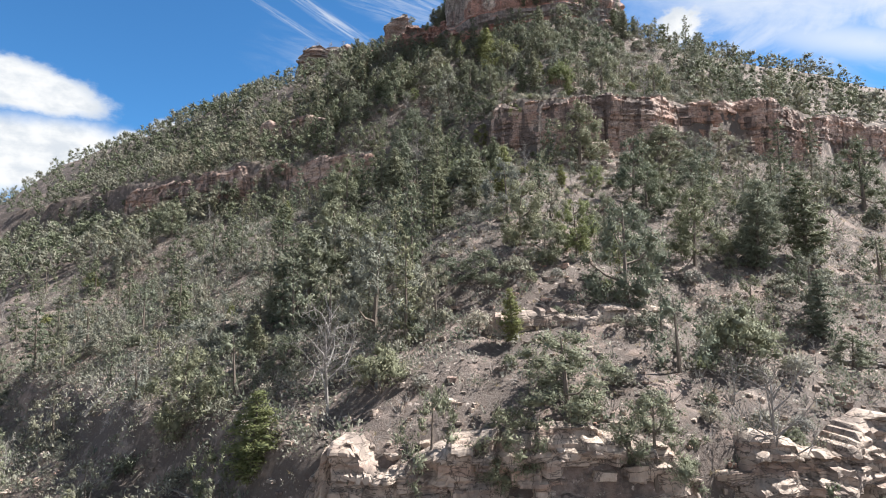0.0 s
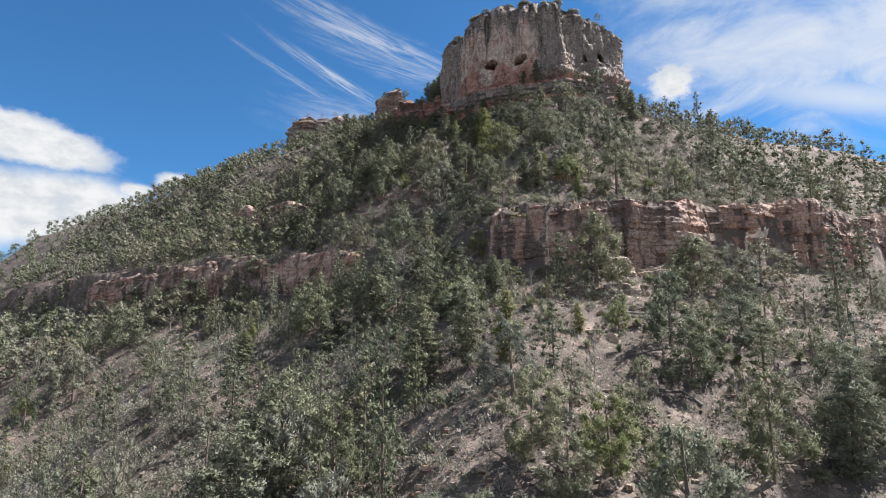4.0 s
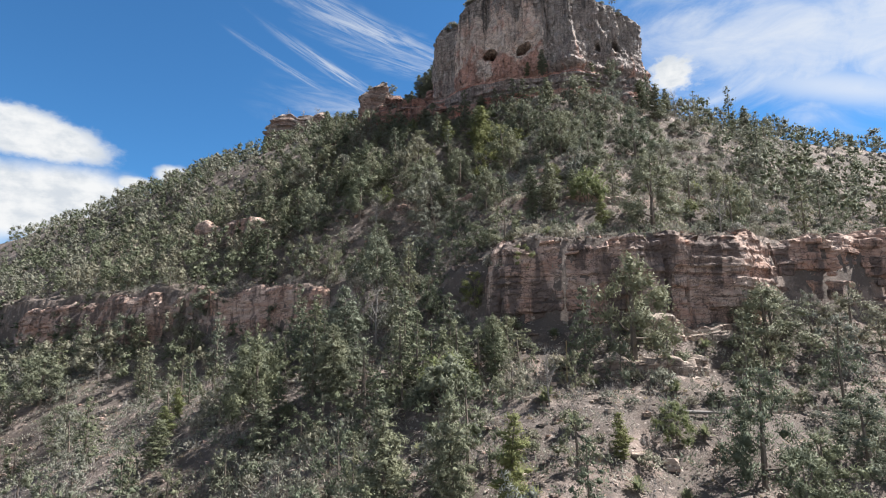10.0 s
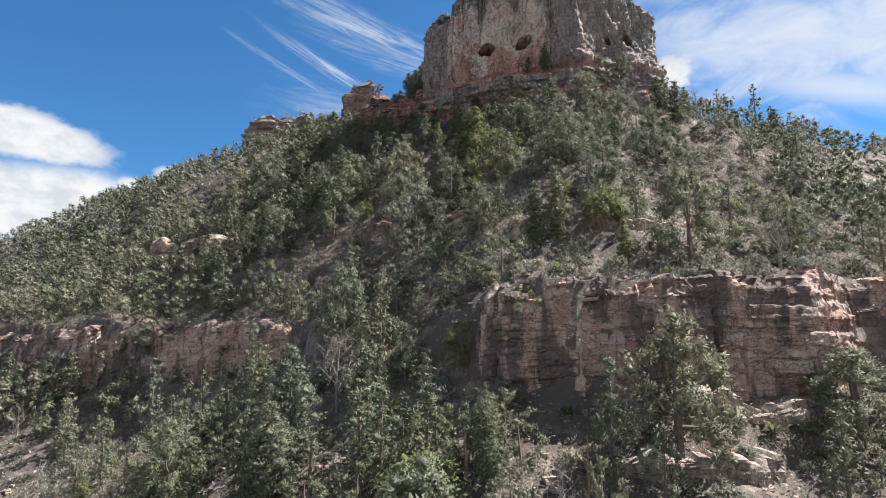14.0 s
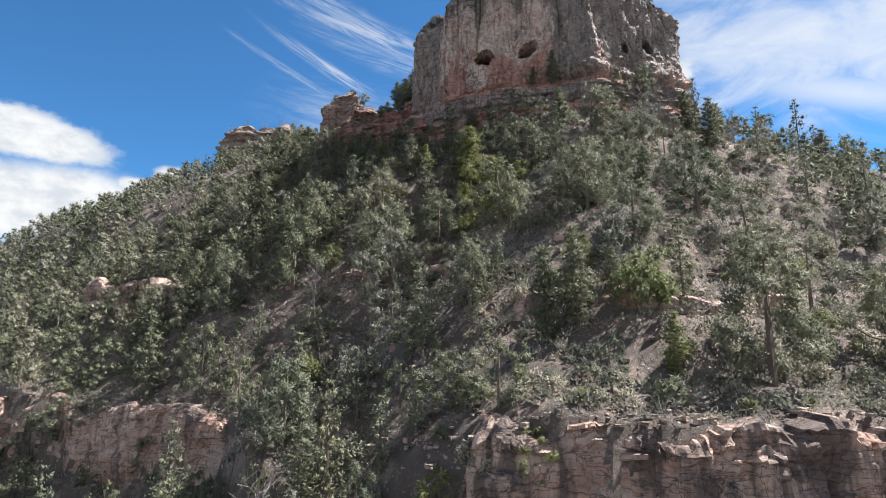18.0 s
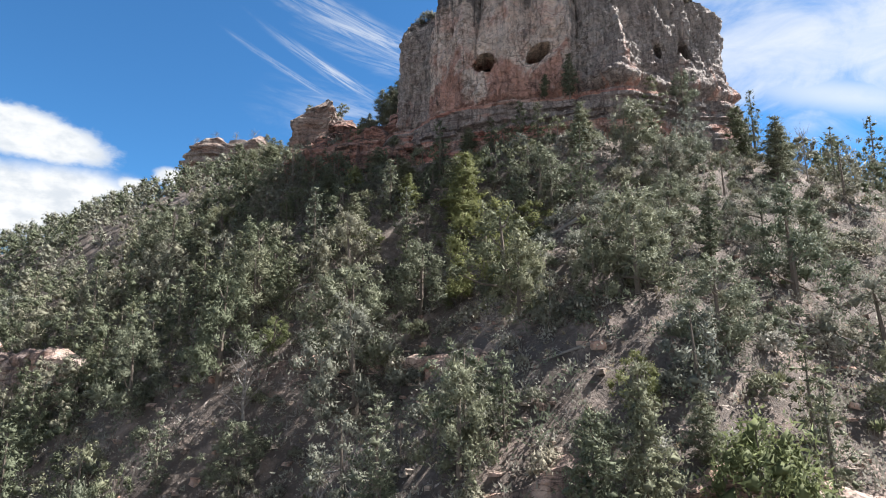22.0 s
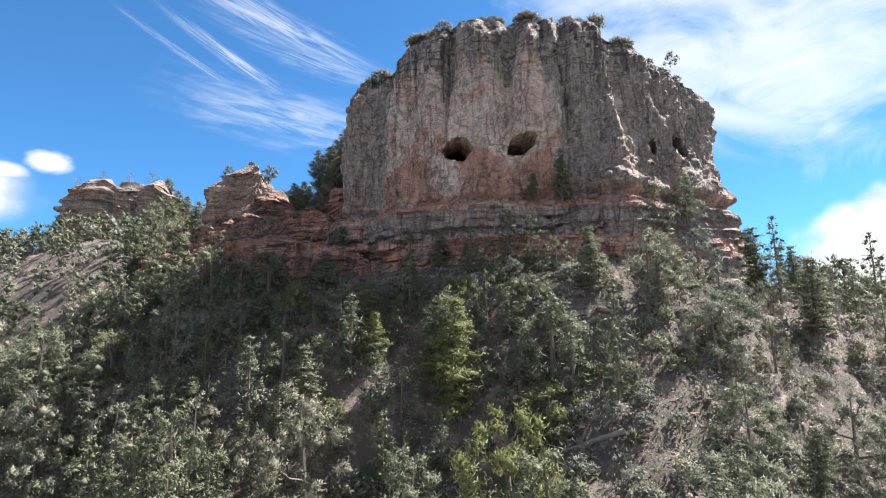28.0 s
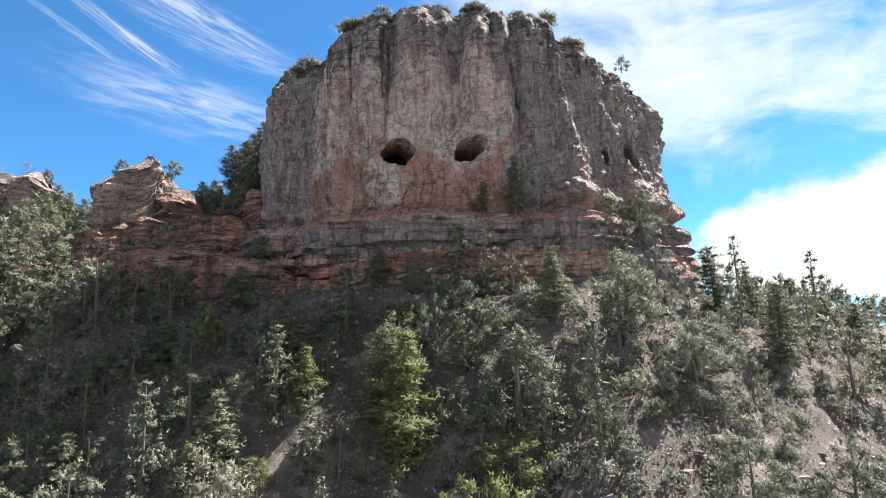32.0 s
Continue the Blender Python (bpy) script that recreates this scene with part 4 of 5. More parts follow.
KINDS = {}
for k in range(5):
    KINDS["j%d" % k] = build_tree("juniper_tree", "round", 300 + k, 5.0, (4.3, 5.0, 3.6, 4.6, 4.0)[k], (M_JUNIPER, M_GREY, M_JUNIPER, M_LIME, M_PINE)[k],
                                 ("grey-green juniper with a rounded broken crown", "wide grey-green juniper with a lumpy crown", "slim grey-green juniper with bare lower limbs", "yellow-green juniper with a rounded crown", "dark green pinyon with a rounded crown")[k])
for k in range(4):
    KINDS["p%d" % k] = build_tree("pine_tree", "cone", 320 + k, 7.0, (3.8, 3.4, 4.2, 3.4)[k], (M_PINE, M_JUNIPER, M_JUNIPER, M_LIME)[k],
                                 ("dark green pine with a pointed crown", "slim grey-green pine with a pointed crown", "full grey-green pine on the slope", "bright green young pine")[k])
for k in range(4):
    KINDS["s%d" % k] = build_tree(("juniper_tree", "young_juniper", "pinyon_tree", "scrub_tree")[k], "round", 380 + k, 5.0, (4.6, 3.8, 5.2, 4.2)[k], (M_JUNIPER, M_GREY, M_PINE, M_GREY)[k],
                                 ("small grey-green juniper on the slope", "young slim grey-green juniper on the slope", "small dark green pinyon on the slope", "small pale grey-green shrubby tree")[k], 0.30)
for k in range(2):
    KINDS["t%d" % k] = build_tree("pine_tree", "cone", 390 + k, 7.0, (3.8, 3.4)[k], (M_PINE, M_JUNIPER)[k], ("small dark green pine on the slope", "small slim grey-green pine on the slope")[k], 0.28)
for k in range(3):
    KINDS["k%d" % k] = build_tree(("sage_shrub", "shrub", "spreading_shrub")[k], "bush", 370 + k, 1.5, (2.0, 1.7, 2.3)[k], (M_SAGE, M_JUNIPER, M_GREY)[k], ("low rounded pale grey-green shrub", "low rounded dull green shrub", "low spreading grey shrub")[k], 0.45, group="shrubs on the slope")
for k in range(2):
    KINDS["b%d" % k] = build_tree("large_bush", "bush", 360 + k, 2.6, 3.2, (M_LIME, M_JUNIPER)[k], ("dense rounded olive-green bush", "dense rounded dark green bush")[k], group="bushes on the slope")
KINDS["d0"] = dead_tree("dead_tree", 341, 4.2, 3.6, "bare grey dead tree with many twigs")
KINDS["d1"] = dead_tree("dead_tree", 343, 3.0, 3.4, "low bare grey dead tree")
HIDE = list(KINDS.values())

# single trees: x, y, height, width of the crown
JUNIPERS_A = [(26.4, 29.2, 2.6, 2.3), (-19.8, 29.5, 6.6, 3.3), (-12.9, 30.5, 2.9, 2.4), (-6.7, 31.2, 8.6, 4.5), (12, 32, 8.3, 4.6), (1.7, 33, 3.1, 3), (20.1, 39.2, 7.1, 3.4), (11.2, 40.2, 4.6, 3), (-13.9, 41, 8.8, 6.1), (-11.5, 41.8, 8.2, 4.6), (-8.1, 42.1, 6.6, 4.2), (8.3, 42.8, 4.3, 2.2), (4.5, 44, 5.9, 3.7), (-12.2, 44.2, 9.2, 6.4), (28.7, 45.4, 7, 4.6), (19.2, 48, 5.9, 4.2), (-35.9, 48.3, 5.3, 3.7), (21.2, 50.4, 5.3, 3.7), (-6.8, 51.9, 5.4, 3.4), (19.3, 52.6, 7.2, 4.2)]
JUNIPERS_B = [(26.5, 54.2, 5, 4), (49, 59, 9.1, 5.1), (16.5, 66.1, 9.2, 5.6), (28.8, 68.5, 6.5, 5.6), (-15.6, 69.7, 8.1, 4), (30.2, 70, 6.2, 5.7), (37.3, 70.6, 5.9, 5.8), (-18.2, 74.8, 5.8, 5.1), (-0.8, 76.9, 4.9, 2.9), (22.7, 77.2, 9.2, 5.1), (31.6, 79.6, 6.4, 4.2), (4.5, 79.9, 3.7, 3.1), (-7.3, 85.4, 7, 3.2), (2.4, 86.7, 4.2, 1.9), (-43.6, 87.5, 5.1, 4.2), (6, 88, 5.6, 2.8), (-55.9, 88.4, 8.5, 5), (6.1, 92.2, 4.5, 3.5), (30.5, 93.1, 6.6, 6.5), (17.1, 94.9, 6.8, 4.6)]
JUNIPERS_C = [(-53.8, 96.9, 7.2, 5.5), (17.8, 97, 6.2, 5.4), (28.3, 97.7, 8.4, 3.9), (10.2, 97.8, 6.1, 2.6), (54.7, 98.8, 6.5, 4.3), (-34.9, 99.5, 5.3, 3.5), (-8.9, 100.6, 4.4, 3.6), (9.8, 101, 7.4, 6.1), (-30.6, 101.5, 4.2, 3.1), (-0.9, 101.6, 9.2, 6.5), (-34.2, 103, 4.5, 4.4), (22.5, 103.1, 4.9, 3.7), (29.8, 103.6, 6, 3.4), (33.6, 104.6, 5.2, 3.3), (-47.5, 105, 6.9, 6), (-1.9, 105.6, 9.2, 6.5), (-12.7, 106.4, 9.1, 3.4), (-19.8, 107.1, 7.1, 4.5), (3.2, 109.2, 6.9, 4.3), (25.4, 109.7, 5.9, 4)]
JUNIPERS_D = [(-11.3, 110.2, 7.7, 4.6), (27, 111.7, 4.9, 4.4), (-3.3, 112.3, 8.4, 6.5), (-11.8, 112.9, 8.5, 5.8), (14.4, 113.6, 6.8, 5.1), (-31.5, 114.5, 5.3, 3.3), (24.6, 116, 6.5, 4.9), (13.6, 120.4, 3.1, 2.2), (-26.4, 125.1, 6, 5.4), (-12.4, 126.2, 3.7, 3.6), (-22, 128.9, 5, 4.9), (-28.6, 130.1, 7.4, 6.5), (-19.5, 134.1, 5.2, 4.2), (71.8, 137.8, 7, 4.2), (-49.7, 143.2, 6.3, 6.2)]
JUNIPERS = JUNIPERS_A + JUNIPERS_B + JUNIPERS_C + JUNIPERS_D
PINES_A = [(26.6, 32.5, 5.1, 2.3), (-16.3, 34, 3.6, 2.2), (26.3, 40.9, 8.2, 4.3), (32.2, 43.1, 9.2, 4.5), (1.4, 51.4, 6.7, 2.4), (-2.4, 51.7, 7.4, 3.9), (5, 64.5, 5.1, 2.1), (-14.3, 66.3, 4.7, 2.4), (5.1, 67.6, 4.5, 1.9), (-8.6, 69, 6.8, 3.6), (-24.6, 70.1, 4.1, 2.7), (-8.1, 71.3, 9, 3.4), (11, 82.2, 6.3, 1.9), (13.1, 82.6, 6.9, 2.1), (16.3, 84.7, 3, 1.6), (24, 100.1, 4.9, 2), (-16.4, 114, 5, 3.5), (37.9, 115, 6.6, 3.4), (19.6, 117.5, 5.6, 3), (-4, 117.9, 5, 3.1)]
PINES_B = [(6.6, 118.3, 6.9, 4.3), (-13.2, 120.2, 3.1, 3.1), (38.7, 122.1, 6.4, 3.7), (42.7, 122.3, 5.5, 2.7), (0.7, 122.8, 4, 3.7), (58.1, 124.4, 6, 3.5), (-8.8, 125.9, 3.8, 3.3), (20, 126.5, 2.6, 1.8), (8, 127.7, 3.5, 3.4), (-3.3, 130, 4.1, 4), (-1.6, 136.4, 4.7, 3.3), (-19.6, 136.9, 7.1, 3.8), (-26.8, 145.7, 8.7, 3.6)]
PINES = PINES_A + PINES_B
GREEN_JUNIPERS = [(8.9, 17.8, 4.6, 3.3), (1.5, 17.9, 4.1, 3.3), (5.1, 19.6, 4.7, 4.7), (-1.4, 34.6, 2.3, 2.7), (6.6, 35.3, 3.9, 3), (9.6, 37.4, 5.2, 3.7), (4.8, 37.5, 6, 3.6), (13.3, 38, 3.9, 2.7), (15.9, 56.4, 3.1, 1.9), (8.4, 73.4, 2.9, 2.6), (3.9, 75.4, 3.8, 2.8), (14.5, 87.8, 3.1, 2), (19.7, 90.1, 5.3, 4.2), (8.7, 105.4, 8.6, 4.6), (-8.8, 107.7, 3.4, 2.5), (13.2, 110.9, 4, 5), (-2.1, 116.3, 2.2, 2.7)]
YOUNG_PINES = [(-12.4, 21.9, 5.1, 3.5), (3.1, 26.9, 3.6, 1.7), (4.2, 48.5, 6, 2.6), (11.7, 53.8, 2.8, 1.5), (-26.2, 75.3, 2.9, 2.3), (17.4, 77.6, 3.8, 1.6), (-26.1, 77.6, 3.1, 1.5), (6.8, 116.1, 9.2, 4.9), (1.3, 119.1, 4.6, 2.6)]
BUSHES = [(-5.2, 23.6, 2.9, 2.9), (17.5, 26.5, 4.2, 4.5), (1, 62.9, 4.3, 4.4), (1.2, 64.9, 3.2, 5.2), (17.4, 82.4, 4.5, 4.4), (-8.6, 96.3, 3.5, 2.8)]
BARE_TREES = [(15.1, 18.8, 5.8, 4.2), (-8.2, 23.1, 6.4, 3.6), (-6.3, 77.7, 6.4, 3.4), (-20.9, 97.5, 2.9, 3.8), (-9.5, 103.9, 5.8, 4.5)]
SIZE = {"j0": (5, 4.3), "j1": (5, 5.0), "j2": (5, 3.6), "j3": (5, 4.6), "j4": (5, 4.0), "p0": (7, 3.8), "p1": (7, 3.4), "p2": (7, 4.2), "p3": (7, 3.4), "b0": (2.6, 3.2), "b1": (2.6, 3.2), "d0": (4.2, 3.6), "d1": (3.0, 3.4)}
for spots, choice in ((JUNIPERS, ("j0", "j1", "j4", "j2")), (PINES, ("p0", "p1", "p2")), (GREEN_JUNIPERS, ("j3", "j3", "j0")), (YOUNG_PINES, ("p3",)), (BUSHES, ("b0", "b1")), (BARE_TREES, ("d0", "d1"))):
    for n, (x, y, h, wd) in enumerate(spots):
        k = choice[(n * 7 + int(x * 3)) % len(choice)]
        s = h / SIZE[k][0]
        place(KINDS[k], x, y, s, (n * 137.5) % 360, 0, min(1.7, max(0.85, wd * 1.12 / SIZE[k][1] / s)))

# ---------------- spiky plants, dead wood, boulders ----------------
def sotol(seed, wide, label):
    rng_ = np.random.default_rng(seed)
    root = thing("sotol_plant", 0, 0, 0, label, "plant", "sotol plants on the slope")
    n = 90
    t, e = rng_.uniform(0, 6.28, n), rng_.uniform(0.1, 1.35, n)
    d = np.stack([np.cos(t) * np.cos(e), np.sin(t) * np.cos(e), np.sin(e)], 1)
    ln = wide * rng_.uniform(0.7, 1.0, n)[:, None]
    side = np.stack([-np.sin(t), np.cos(t), 0 * t], 1) * 0.035
    a = d * 0.08 + (0, 0, 0.12)
    m = a + d * ln * 0.6
    tip = a + d * ln - np.array([0, 0, 1]) * ln * 0.16
    v = np.stack([a - side, a + side, m + side, m - side], 1).reshape(-1, 3)
    f = np.arange(4 * n).reshape(-1, 4)
    part("leaf_rosette", mesh_of("leaf_rosette", v, f, M_SPIKE), root)
    v = np.stack([m - side, m + side, tip], 1).reshape(-1, 3)
    part("leaf_tip", mesh_of("leaf_tip", v, np.arange(3 * n).reshape(-1, 3), M_SPIKE), root)
    k = tube([(0, 0, -0.2), (0, 0, 0.22)], [0.16, 0.12], 7)
    part("stem", mesh_of("stem", *k, M_BARK), root)
    return root


SOTOLS = [(11.8, 51.7), (7.9, 59.4), (9.3, 56.3), (24.5, 61.7), (23.1, 68.0), (24.5, 51.5), (10.6, 66.5), (8.2, 59.9), (17.9, 61.6), (26.6, 66.5), (21.8, 89.0), (17.8, 88.6), (11.1, 97.7), (19.5, 73.6), (4.6, 116.0), (28.5, 99.2), (14.3, 24.9), (25.7, 33.6), (18.0, 57.1)]
rng = np.random.default_rng(55)
kinds = [sotol(401, 0.95, "spiky grey-green sotol rosette on stony ground"), sotol(402, 0.75, "small spiky yellow-green sotol rosette")]
for n, (x, y) in enumerate(SOTOLS + [(rng.uniform(-20, 32), rng.uniform(28, 110)) for _ in range(45)]):
    place(kinds[n % 2], x, y, rng.uniform(0.8, 1.35), rng.uniform(0, 360), 0.05)
HIDE += kinds

stalk = thing("flower_stalk", 10.4, 63.6, ground_at(10.4, 63.6), "pale dry agave flower stalk standing in scrub", "plant")
part("pole", mesh_of("pole", *tube([(0, 0, -0.3), (0.03, 0, 1.6), (0.10, 0.02, 3.3)], [0.07, 0.055, 0.02], 7), M_STRAW), stalk)
part("seed_head", mesh_of("seed_head", *gather([tube([(0.05, 0, z), (0.05 + 0.09 * math.cos(z * 9), 0.09 * math.sin(z * 9), z + 0.12)], [0.02, 0.012], 3) for z in np.arange(1.8, 3.2, 0.07)]), M_STRAW), stalk)


def fallen(seed, length, label):
    r = np.random.default_rng(seed)
    root = thing("fallen_log", 0, 0, 0, label, "log", "dead wood on the slope")
    bend = r.normal(0, 0.15, 3)
    part("trunk", mesh_of("trunk", *tube([(-length / 2, 0, 0.15), (0, bend[0], 0.2 + 0.3 * abs(bend[1])), (length / 2, bend[2], 0.25)], [0.15, 0.11, 0.04], 7), M_DEAD), root)
    for k in range(5):
        x = r.uniform(-0.2, 0.45) * length
        p = np.array([x, 0, 0.2])
        q = p + np.array([r.uniform(0.2, 0.9), r.normal(0, 0.7), r.uniform(0.1, 0.8)])
        part("branch", mesh_of("branch", *gather([tube([p, (p + q) / 2 + r.normal(0, 0.08, 3), q], [0.05, 0.035, 0.01], 4), tube([(p + q) / 2, q + r.normal(0, 0.3, 3)], [0.02, 0.006], 3)]), M_DEAD), root)
    return root


LOGS = [(-3.0, 97.2, 60), (-0.1, 92.3, 75), (-2.5, 95.0, 40), (-12.1, 60.8, 70), (-7.3, 112.9, 25), (-32.0, 84.7, 30), (-37.7, 43.3, 35), (16.4, 107.8, 20), (-30.0, 38.0, 50), (-24.0, 30.0, 25), (-18.0, 26.0, 140)]
kinds = [fallen(411, 4.2, "bleached grey fallen log on the slope"), fallen(412, 3.0, "short bleached fallen log with broken branches")]
for n, (x, y, turn) in enumerate(LOGS + [(rng.uniform(-50, 35), rng.uniform(20, 112), rng.uniform(0, 180)) for _ in range(26)]):
    a = ground_at(x + 1.5 * math.cos(radians(turn)), y + 1.5 * math.sin(radians(turn))) - ground_at(x - 1.5 * math.cos(radians(turn)), y - 1.5 * math.sin(radians(turn)))
    c = planted(kinds[n % 2], pose(x, y, ground_at(x, y) + 0.05, 0, -math.degrees(math.atan2(a, 3.0)), turn))
    s = rng.uniform(0.7, 1.2)
    c.scale = (s, s, s)
HIDE += kinds


def cut_block(seed, flat):
    """An angular rock: a cube with its sides split and pushed about."""
    r = np.random.default_rng(seed)
    n = 4
    g = np.linspace(-1, 1, n)
    v, f = [], []
    for axis in range(3):
        for sign in (-1, 1):
            k = len(v)
            for a in g:
                for b in g:
                    p = [0, 0, 0]
                    p[axis], p[(axis + 1) % 3], p[(axis + 2) % 3] = sign, a, b
                    v.append(p)
            for i in range(n - 1):
                for j in range(n - 1):
                    q = [k + i * n + j, k + (i + 1) * n + j, k + (i + 1) * n + j + 1, k + i * n + j + 1]
                    f.append(q if sign > 0 else q[::-1])
    v = np.array(v, float)
    v = v / (np.abs(v) ** 7).sum(1)[:, None] ** (1 / 7)
    d = 0.20 * rough(v[:, 0] * 1.1 + seed, v[:, 1] * 1.1, v[:, 2] * 1.1, 3, seed)
    v = v * (1 + d[:, None]) * (0.5, 0.42, 0.5 * flat)
    v, back = np.unique(v.round(4), axis=0, return_inverse=True)
    return v, back.ravel()[np.array(f)]


BLOCKS = {m.name: [mesh_of("rock", *cut_block(430 + k, (0.55, 0.8, 0.4, 0.65)[k]), m) for k in range(4)] for m in (M_LEDGE, M_BAND, M_MESA, M_BEDS, M_KNOB)}


def boulder(x, y, size, k, mat, label):
    ob = new("boulder", BLOCKS[mat.name][k % 4])
    ob.matrix_basis = pose(x, y, ground_at(x, y) + 0.08 * size, rng.uniform(-14, 14), rng.uniform(-14, 14), rng.uniform(0, 360)) @ Matrix.Scale(size, 4)
    return tagged(ob, label, "boulder", "boulders on the slope")


for n in range(230):
    while True:
        x, y = rng.uniform(-45, 45), rng.uniform(14, 122)
        u = float(uphill(np.array(x), np.array(y)))
        # under the ledges, where blocks have come down
        if min(abs(u - c) for c in (13, 20, 27, 61, 66, 80, 87, 108, 116)) < 2.2 and rng.uniform() < 0.8 or rng.uniform() < 0.12:
            break
    red = 74 < u < 100
    boulder(x, y, rng.uniform(0.28, 0.6) * (1 + 1.5 * rng.uniform() ** 5), n, M_BAND if red else M_LEDGE, "reddish angular boulder" + " on the stony slope" if red else "pale angular boulder on the stony slope")

for n in range(110):
    x = rng.uniform(-10, 27)
    boulder(x, float(contour_y(np.array([x]), rng.uniform(14.5, 21.5))[0]), rng.uniform(0.22, 0.65), n, M_LEDGE, "pale broken block at the top of a low cliff")


def set_blocks(root, name, xa, xb, u, za, zb, n, wide, tall, mat, out):
    """Single rocks that stand out of a wall's beds, as parts of it."""
    xs = rng.uniform(xa, xb, n)
    ys, ys2 = contour_y(xs, u), contour_y(xs + 0.5, u)
    for k in range(n):
        x, y = float(xs[k]), float(ys[k])
        turn = math.degrees(math.atan2(float(ys2[k]) - y, 0.5))
        z = za + (zb - za) * (k % 9 + rng.uniform(0.1, 0.9)) / 9
        a = radians(turn - 90)
        ob = new(name, BLOCKS[mat.name][k % 4])
        ob.parent = root
        ob.matrix_basis = Matrix.Translation(-Vector(root.location)) @ pose(x + out * math.cos(a), y + out * math.sin(a), z, rng.uniform(-4, 4), rng.uniform(-4, 4), turn + rng.uniform(-9, 9)) @ Matrix.Diagonal((wide * rng.uniform(0.5, 1.5), 2.4, tall * rng.uniform(0.6, 1.6) / 0.6, 1))


for root in [o for o in scene.objects if o.name.startswith(("rock_band", "rock_ledge"))]:
    xa, xb, u, za, zb, mat = WALLS[root.name]
    long = xb - xa
    set_blocks(root, "rock_block", xa + 1, xb - 1, u, za + 0.2, zb - 0.5, int(min(60, long * (0.9 if zb - za > 4 else 0.7))), 1.7, 0.45, mat, -0.45)

for k in range(150):
    n = int(rng.integers(8, 318))
    z = rng.uniform(53.5, 62.6)
    out = 0.4 + 0.09 * (63 - z)
    ob = new("rock_slab", BLOCKS[M_MESA.name][k % 4])
    ob.parent = mesa
    ob.matrix_basis = Matrix.Translation(-Vector(mesa.location)) @ pose(line[n, 0] + outward[n, 0] * out, line[n, 1] + outward[n, 1] * out, z, rng.uniform(-5, 5), rng.uniform(-5, 5), math.degrees(math.atan2(tangent[n, 1], tangent[n, 0])) + rng.uniform(-12, 12)) @ Matrix.Diagonal((rng.uniform(1.2, 3.6), 2.6, rng.uniform(0.8, 2.0), 1))

# growth on the butte: along its rim, on its ledge, and on the saddle beside it
for n in range(54):
    k = int(rng.integers(20, 320))
    q = last[k] + (mid - last[k]) * rng.uniform(-0.02, 0.08)
    c = planted(KINDS[("k2", "k0", "k1", "k2", "k0")[n % 5]], pose(q[0], q[1], q[2] - 0.2, 0, 0, rng.uniform(0, 360)))
    s = rng.uniform(0.5, 1.15)
    c.scale = (s * 1.2, s * 1.2, s)


def on_ledge(x, out, z, kind, tall):
    k = int(np.argmin(np.abs(line[:330, 0] - x)))
    c = planted(KINDS[kind], pose(line[k, 0] + outward[k, 0] * out, line[k, 1] + outward[k, 1] * out, z, 0, 0, x * 40))
    s = tall / SIZE[kind][0]
    c.scale = (s, s, s)


on_ledge(20.6, 1.3, 63.0, "p1", 5.2)
on_ledge(17.6, 1.4, 63.0, "p0", 3.0)
on_ledge(36.6, -1.6, 81.2, "j1", 1.9)
on_ledge(33.4, 2.2, 61.5, "j2", 5.0)
for x, y, h in ((-2.2, 152.5, 6.2), (-3.4, 155, 6), (-1.6, 150.5, 5), (-4.2, 151.8, 5.6), (-5, 148.5, 5), (-7, 150, 5.2), (-8.6, 152.6, 5.4), (-12, 152, 5), (-3, 150, 5.5), (-5.5, 153, 6), (-8, 151, 5), (-10, 155, 6), (-6, 147, 4.5), (-19, 150, 5), (-22, 156, 5.5), (-12, 158, 5), (-26, 152, 5), (-3.6, 146.5, 4), (-16, 159, 6), (-30, 160, 5)):
    place(KINDS["j2" if h < 5.2 else "p2"], x, y, h / (5 if h < 5.2 else 7), x * 31)

for x, y, h in ((-22, 160, 5.5), (-24.5, 163, 6), (-27, 166.5, 6), (-29, 170, 6.5), (-31, 173, 6), (-25.5, 158, 5), (-33, 171, 5.5), (-28, 162, 5.5)):
    place(KINDS["p2" if h > 5.6 else "j2"], x, y, h / (7 if h > 5.6 else 5), x * 31)
# small trees on the tops of the crags
for x, y, z, kind, s in ((-52.0, 186.5, 78.5, "d0", 0.8), (-47.5, 186.0, 80.2, "d1", 0.9), (-43.0, 186.0, 79.6, "d0", 0.8), (-38.0, 183.5, 79.3, "d1", 1.0), (-35.0, 183.5, 78.6, "j2", 0.6), (-17.5, 151.5, 71.3, "j2", 0.55), (-12.2, 151.5, 71.8, "j0", 0.5)):
    planted(KINDS[kind], pose(x, y, z, 0, 0, x * 17)).scale = (s, s, s)

# ---------------- scattered growth and stones ----------------
rng = np.random.default_rng(77)
taken = [(o.location.x, o.location.y) for o in scene.objects if o.get("category") in ("tree", "dead tree") and o not in HIDE]


def inside_mesa(x, y, margin=0.0):
    return (x > -4 - margin) & (x < 44 + margin) & (y > 127 - margin - 0.05 * (x - 20)) & (y < 165)


